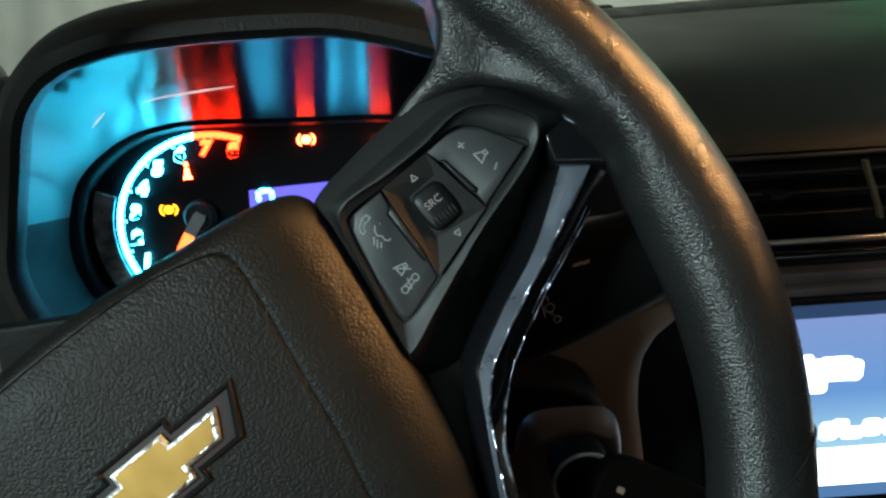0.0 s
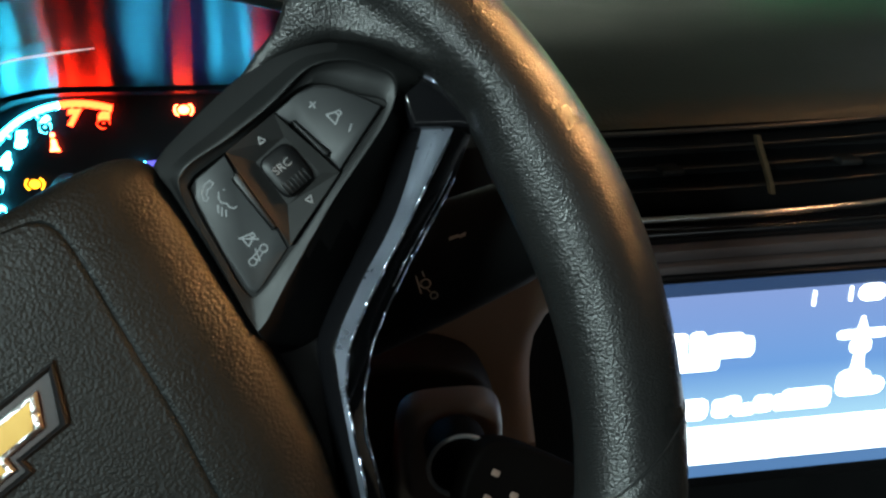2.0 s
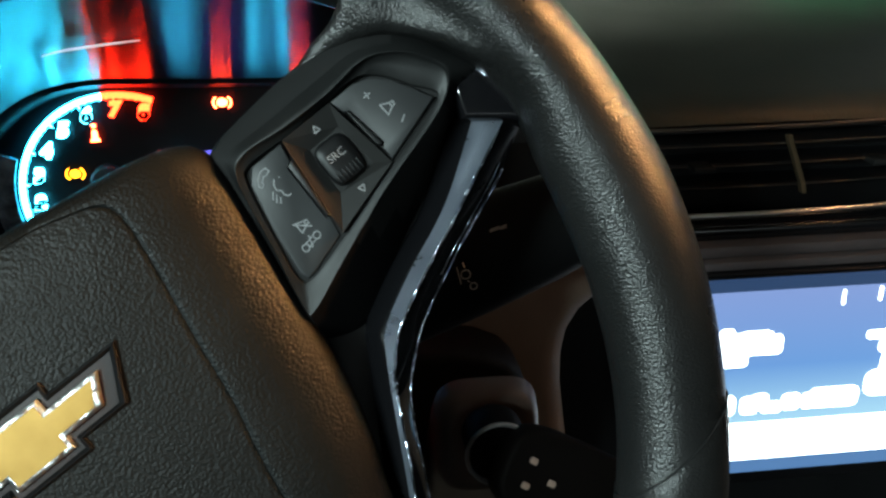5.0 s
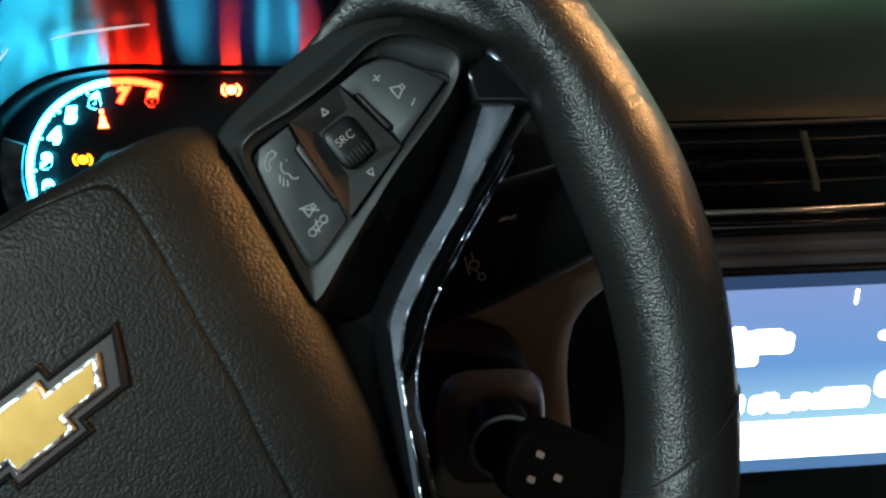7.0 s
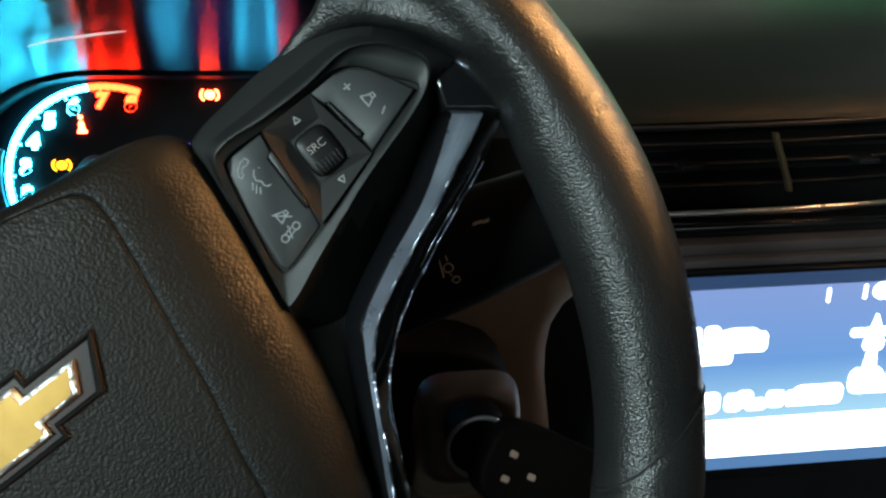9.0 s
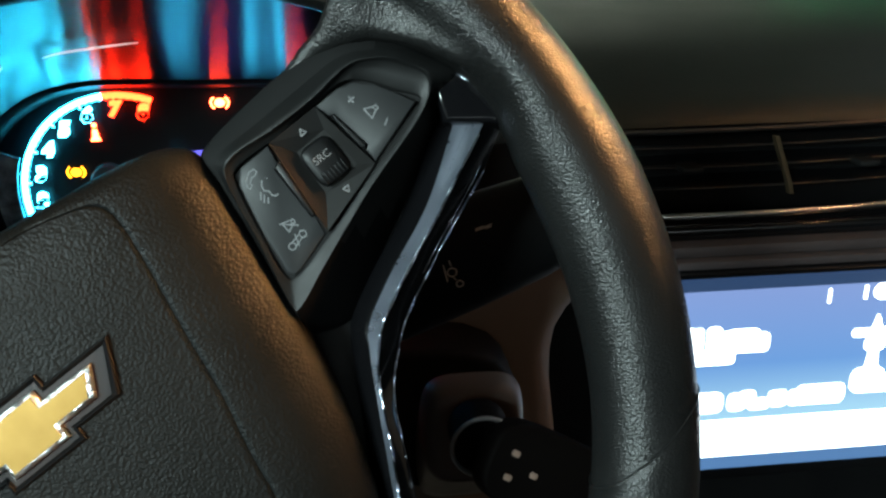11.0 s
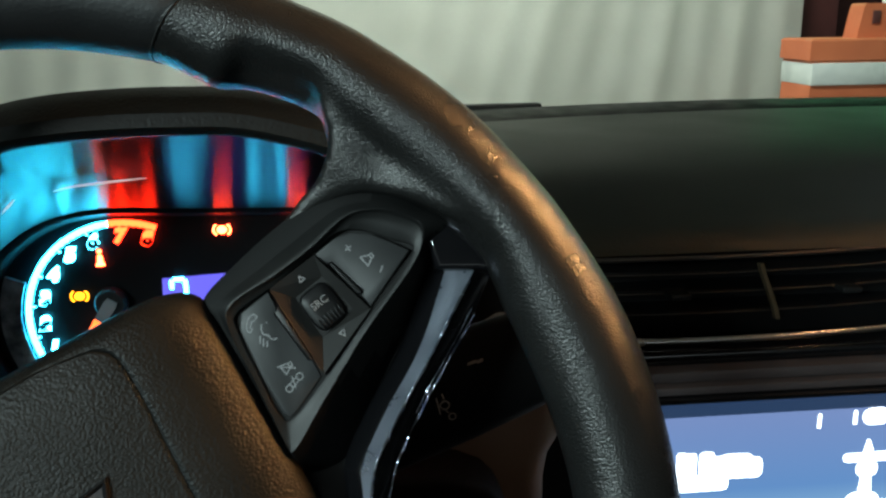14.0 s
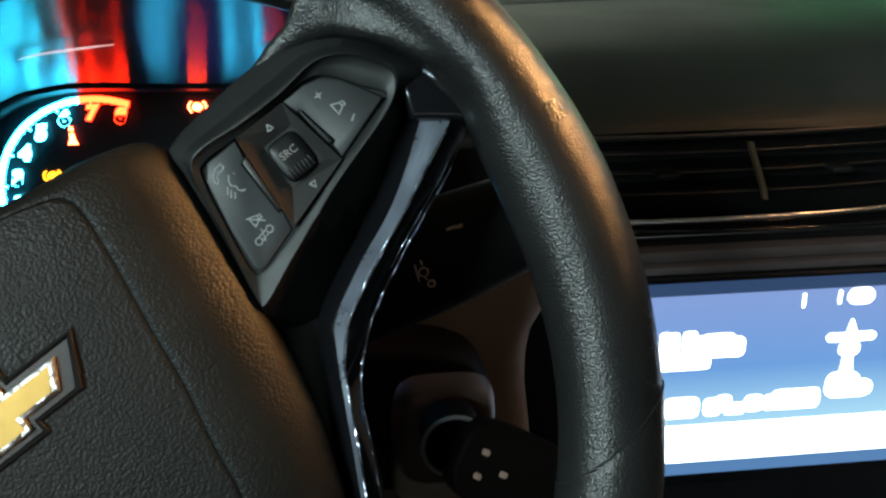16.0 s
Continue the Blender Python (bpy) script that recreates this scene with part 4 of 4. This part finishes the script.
# ---- steering column, stalk, ignition ----
def build_column():
    col = thing("steering_column", "dark moulded steering column shroud", "steering column")
    axis = pose(-0.0793, 0.2098, 1.0116, 68, 0, 0)
    loops = []
    for z, w, up, down in ((-0.075, 0.055, 0.04, 0.05), (-0.085, 0.066, 0.047, 0.065), (-0.12, 0.07, 0.05, 0.075), (-0.2, 0.072, 0.05, 0.085), (-0.28, 0.074, 0.045, 0.09)):
        ring = []
        for k in range(40):
            a = 2 * math.pi * k / 40
            c, s = math.cos(a), math.sin(a)
            ring.append(axis @ Vector((w * math.copysign(abs(c) ** 0.6, c), (up if s > 0 else down) * math.copysign(abs(s) ** 0.6, s), z)))
        loops.append(ring)
    part("shroud", loft(loops), COLUMN, col, "black plastic shroud")
    # slab for the upper shroud; the shade over it is put into its black
    bm = slab([(-0.06, 0.9), (0.083, 0.9), (0.082, 0.935), (0.081, 0.946), (0.077, 0.955), (0.071, 0.9615), (0.060, 0.9665), (0.048, 0.9685), (-0.06, 0.97)], -0.03, 0.0, 0.004, 3)
    bm.transform(pose(0, 0.33, 0, 90, 0, 0))
    part("shaded_shroud", bm, MATTE, col, "black slab for the shaded shroud behind the lock")
    # collar that holds the ignition lock
    loops = []
    for y, k, sink in ((0.345, 1.0, 0.05), (0.315, 1.0, 0.026), (0.3, 1.0, 0.007), (0.292, 1.0, 0), (0.287, 0.97, 0), (0.2835, 0.91, 0), (0.2815, 0.82, 0), (0.281, 0.7, 0)):
        loops.append([Vector((0.0552 + 0.0198 * k * math.copysign(abs(math.cos(w)) ** 0.5, math.cos(w)), y, 0.9565 - sink + 0.0228 * k * math.copysign(abs(math.sin(w)) ** 0.5, math.sin(w)))) for w in (2 * math.pi * k_ / 48 for k_ in range(48))])
    part("lock_collar", loft(loops), COLUMN, col, "rounded collar round the ignition lock")
    lock = part("ignition_lock", tube([(0.0551, 0.276, 0.9667), (0.0555, 0.262, 0.9668)], 0.0108, 28), FOB, col, "black ignition lock")
    ring = [Vector((0.0557 + 0.0113 * math.cos(w), 0.2608, 0.9668 + 0.0118 * math.sin(w))) for w in (2 * math.pi * k / 40 for k in range(40))]
    part("lock_ring", tube(ring, 0.0008, 10, True), SILVER, lock, "worn chrome ring")

    stalk = thing("wiper_stalk", "black wiper stalk with printed symbols", "stalk")
    part("lever", loft([[Vector((x, y + ry * math.cos(w), z + rz * math.sin(w))) for w in (2 * math.pi * k / 24 for k in range(24))] for x, y, z, ry, rz in ((0.0, 0.315, 1.0, 0.012, 0.024), (0.03, 0.308, 1.0115, 0.012, 0.025), (0.06, 0.304, 1.024, 0.012, 0.023), (0.085, 0.302, 1.034, 0.0115, 0.0205), (0.1, 0.301, 1.04, 0.011, 0.017), (0.106, 0.3, 1.042, 0.007, 0.011))]), MATTE, stalk)
    faded = mat("faded_print", (0.34, 0.26, 0.21), 0.7)
    def sign(x, y_, z, strokes, width=0.00045):
        for stroke in strokes:
            part("symbol", tube([(x + p[0] / 1000, y_, z + p[1] / 1000) for p in stroke], width / 2, 6), faded, stalk)
    ring_ = lambda cx_, cz_, r_: [(cx_ + r_ * math.cos(w), cz_ + r_ * math.sin(w)) for w in (2 * math.pi * k / 12 for k in range(13))]
    sign(0.0485, 0.2922, 1.0205, [ring_(0, 0, 1.7), [(-3.2, 3.0), (-1.6, -3.6)], [(-1.0, 4.6), (-0.4, 2.6)], [(0.6, -2.2), (1.4, -3.0)], ring_(2.8, -4.6, 1.3)])
    sign(0.0595, 0.2905, 1.0375, [[(-2.8, -0.8), (0.6, 0.2), (3.0, 1.4)], [(-2.6, -0.2), (0.6, 0.8)], [(0.8, -0.2), (3.0, 0.6)]], 0.0006)

    key_ = thing("car_key", "black car key fob in the ignition with lit symbols", "key")
    m = pose(0.078, 0.252, 0.958, 66, 24, 0) @ pose(0, 0, 0, 0, 0, -6)
    bm = slab([(0.027 * math.copysign(abs(math.cos(w)) ** 0.55, math.cos(w)), 0.0155 * math.copysign(abs(math.sin(w)) ** 0.6, math.sin(w))) for w in (2 * math.pi * k / 32 for k in range(32))], -0.006, 0.006, 0.0025, 3)
    bm.transform(m)
    fob = part("fob", bm, FOB, key_)
    pale = mat("fob_print", (0.24, 0.16, 0.125), 0.7)
    for dx, dy in ((-0.018, 0.0033), (-0.0175, -0.0051), (-0.0092, -0.0012)):
        bm = slab([(dx + 0.0015 * math.cos(w), dy + (0.0016 + 0.0006 * math.cos(2 * w)) * math.sin(w)) for w in (2 * math.pi * k / 10 for k in range(10))], 0.0058, 0.0064, 0.0002)
        bm.transform(m)
        part("fob_symbol", bm, pale, fob, "pale symbol")


build_column()


# ---- air vent ----
def build_vent():
    vent = thing("air_vent", "black central air vent with chrome edges", "air vent")
    x0, x1 = 0.105, 0.36
    part("housing", box(x0, x1, 0.44, 0.5, 0.985, 1.04, 0.002), DARK, vent, "black vent housing")
    bar = lambda z, y, r: tube([(x0 + (x1 - x0) * k / 24, y + 0.012 * ((k - 12) / 12) ** 2, z + 0.0015 * (k - 12) / 12) for k in range(25)], r, 10)
    part("chrome_edge", bar(1.0355, 0.422, 0.0012), EDGE, vent, "thin bright upper edge")
    part("chrome_edge", bar(0.9905, 0.42, 0.0021), CHROME, vent, "thin chrome lower edge")
    for z in (1.0265, 1.016, 1.0045):
        bm = loft([[(x0 + (x1 - x0) * k / 12, y + 0.012 * ((k - 6) / 6) ** 2, z + h) for y, h in ((0.424, -0.0007), (0.424, 0.0007), (0.45, 0.0042), (0.45, 0.0028))] for k in range(13)])
        part("slat", bm, DARK, vent)
        # bar added to draw the light along the slat's front edge
        part("slat_edge", bar(z, 0.4235, 0.0004), EDGE, vent, "thin metal bar for the light on a slat's edge")
    # slanting divider between the two halves
    part("divider", loft([[(x + w, y, z) for w, y in ((-0.0011, 0.4195), (0.0011, 0.4195), (0.0016, 0.4225), (-0.0016, 0.4225))] for x, z in ((0.2285, 1.0315), (0.23, 1.027), (0.234, 1.0175), (0.2385, 1.006), (0.24, 1.0005))]), DIVIDER, vent, "slanting silver divider")
    for x in (0.185, 0.2785):
        part("tab", box(x - 0.0055, x + 0.0055, 0.416, 0.43, 1.0142, 1.0174, 0.001), BEZEL, vent, "small slider tab")
    part("lower_lip", box(x0, x1, 0.412, 0.45, 0.9795, 0.9865, 0.002), PIANO, vent, "glossy lip under the vent")
    strip = thing("trim_strip", "dark brown layered trim strip above the display", "trim strip")
    part("moulding", box(x0, 0.4, 0.404, 0.45, 0.9735, 0.9795, 0.0015), STRIP, strip)
    part("moulding", box(x0, 0.4, 0.399, 0.45, 0.9685, 0.973, 0.0012), STRIP, strip)


build_vent()


# ---- touch display ----
def build_display():
    d = thing("touch_display", "lit touch display with pale blue page and white bar", "touch display")
    part("case", box(0.155, 0.365, 0.391, 0.43, 0.845, 0.968, 0.004), PIANO, d, "glossy black display surround")
    y = 0.3885
    part("page", box(0.166, 0.345, y, 0.392, 0.8865, 0.9612), SCREEN, d, "pale blue lit page", smooth=False)
    part("white_bar", box(0.166, 0.345, y - 0.0002, 0.392, 0.8635, 0.8863), SCREEN_TEXT, d, "white lit bar", smooth=False)
    part("lower_page", box(0.166, 0.345, y, 0.392, 0.8555, 0.8633), LCDLOW, d, "dim blue lower edge", smooth=False)
    part("upper_page", box(0.163, 0.347, y + 0.0004, 0.392, 0.9615, 0.9672), LCDTOP, d, "dim dark blue upper edge", smooth=False)
    def blot(name, x0, x1, z0, z1, soft=0.5):
        """A lit mark with rounded corners."""
        r = min(x1 - x0, z1 - z0) * soft
        pts = []
        for cx_, cz_, a0 in ((x1 - r, z1 - r, 0), (x0 + r, z1 - r, 90), (x0 + r, z0 + r, 180), (x1 - r, z0 + r, 270)):
            pts += [(cx_ + r * math.cos(radians(a0 + 22.5 * k)), cz_ + r * math.sin(radians(a0 + 22.5 * k))) for k in range(5)]
        bm = slab(pts, 0.0, 0.0006)
        bm.transform(pose(0, y, 0, 90, 0, 0))
        part(name, bm, SCREEN_TEXT, d, smooth=False)
    for x0, x1, z0, z1 in ((0.2502, 0.2518, 0.9515, 0.9597), (0.2694, 0.2711, 0.9525, 0.9605), (0.2743, 0.289, 0.952, 0.9612)):
        blot("status_mark", x0, x1, z0, z1)
    # two lines of writing, too bright to be read
    for x0, x1, z0, z1 in ((0.1765, 0.1818, 0.9205, 0.942), (0.1805, 0.187, 0.9205, 0.9415), (0.1885, 0.1965, 0.9215, 0.9418), (0.196, 0.2045, 0.9205, 0.939), (0.1985, 0.2175, 0.9262, 0.9398), (0.212, 0.2222, 0.926, 0.9375), (0.1765, 0.2045, 0.9198, 0.9285)):
        blot("text_bar", x0, x1, z0, z1, 0.3)
    for x0, x1, z0, z1 in ((0.1815, 0.2008, 0.8912, 0.9035), (0.2032, 0.213, 0.8915, 0.9022), (0.2095, 0.2185, 0.8935, 0.9035), (0.2145, 0.226, 0.8915, 0.8985), (0.2255, 0.236, 0.8925, 0.9025), (0.2365, 0.2432, 0.8925, 0.902), (0.2405, 0.2675, 0.8925, 0.9045)):
        blot("text_bar", x0, x1, z0, z1, 0.3)
    # picture: a four-armed shape over a rounded block
    blot("picture_mark", 0.2662, 0.2795, 0.931, 0.936)
    blot("picture_mark", 0.2815, 0.2935, 0.931, 0.9362)
    blot("picture_mark", 0.274, 0.2855, 0.9225, 0.931, 0.4)
    bm = slab([(0.2765, 0.9345), (0.2785, 0.9435), (0.2798, 0.9435), (0.2832, 0.9345), (0.2825, 0.922), (0.2845, 0.905), (0.2755, 0.905), (0.277, 0.922)], 0.0, 0.0006)
    bm.transform(pose(0, y, 0, 90, 0, 0))
    part("picture_mark", bm, SCREEN_TEXT, d, smooth=False)
    blot("picture_mark", 0.2695, 0.2885, 0.8975, 0.913, 0.35)
    blot("picture_mark", 0.2775, 0.2965, 0.8975, 0.908)


build_display()

# interior lamp over the passenger side
DOME = thing("dome_lamp", "lit interior lamp with a warm lens under the roof", "lamp")
part("housing", box(0.5, 0.62, 0.155, 0.235, 1.43, 1.475, 0.008), LINER, DOME, "pale plastic housing")
part("lens", box(0.52, 0.6, 0.165, 0.225, 1.424, 1.431, 0.002), glow("lamp_lens", (1.0, 0.5, 0.22), 34), DOME, "glowing warm lens")

# wiper blade lying along the foot of the windscreen
WIPER = thing("windscreen_wiper", "black wiper resting at the foot of the windscreen", "wiper")
part("blade", box(-0.02, 0.222, 0.94, 0.955, 1.052, 1.065, 0.003), DARK, WIPER)
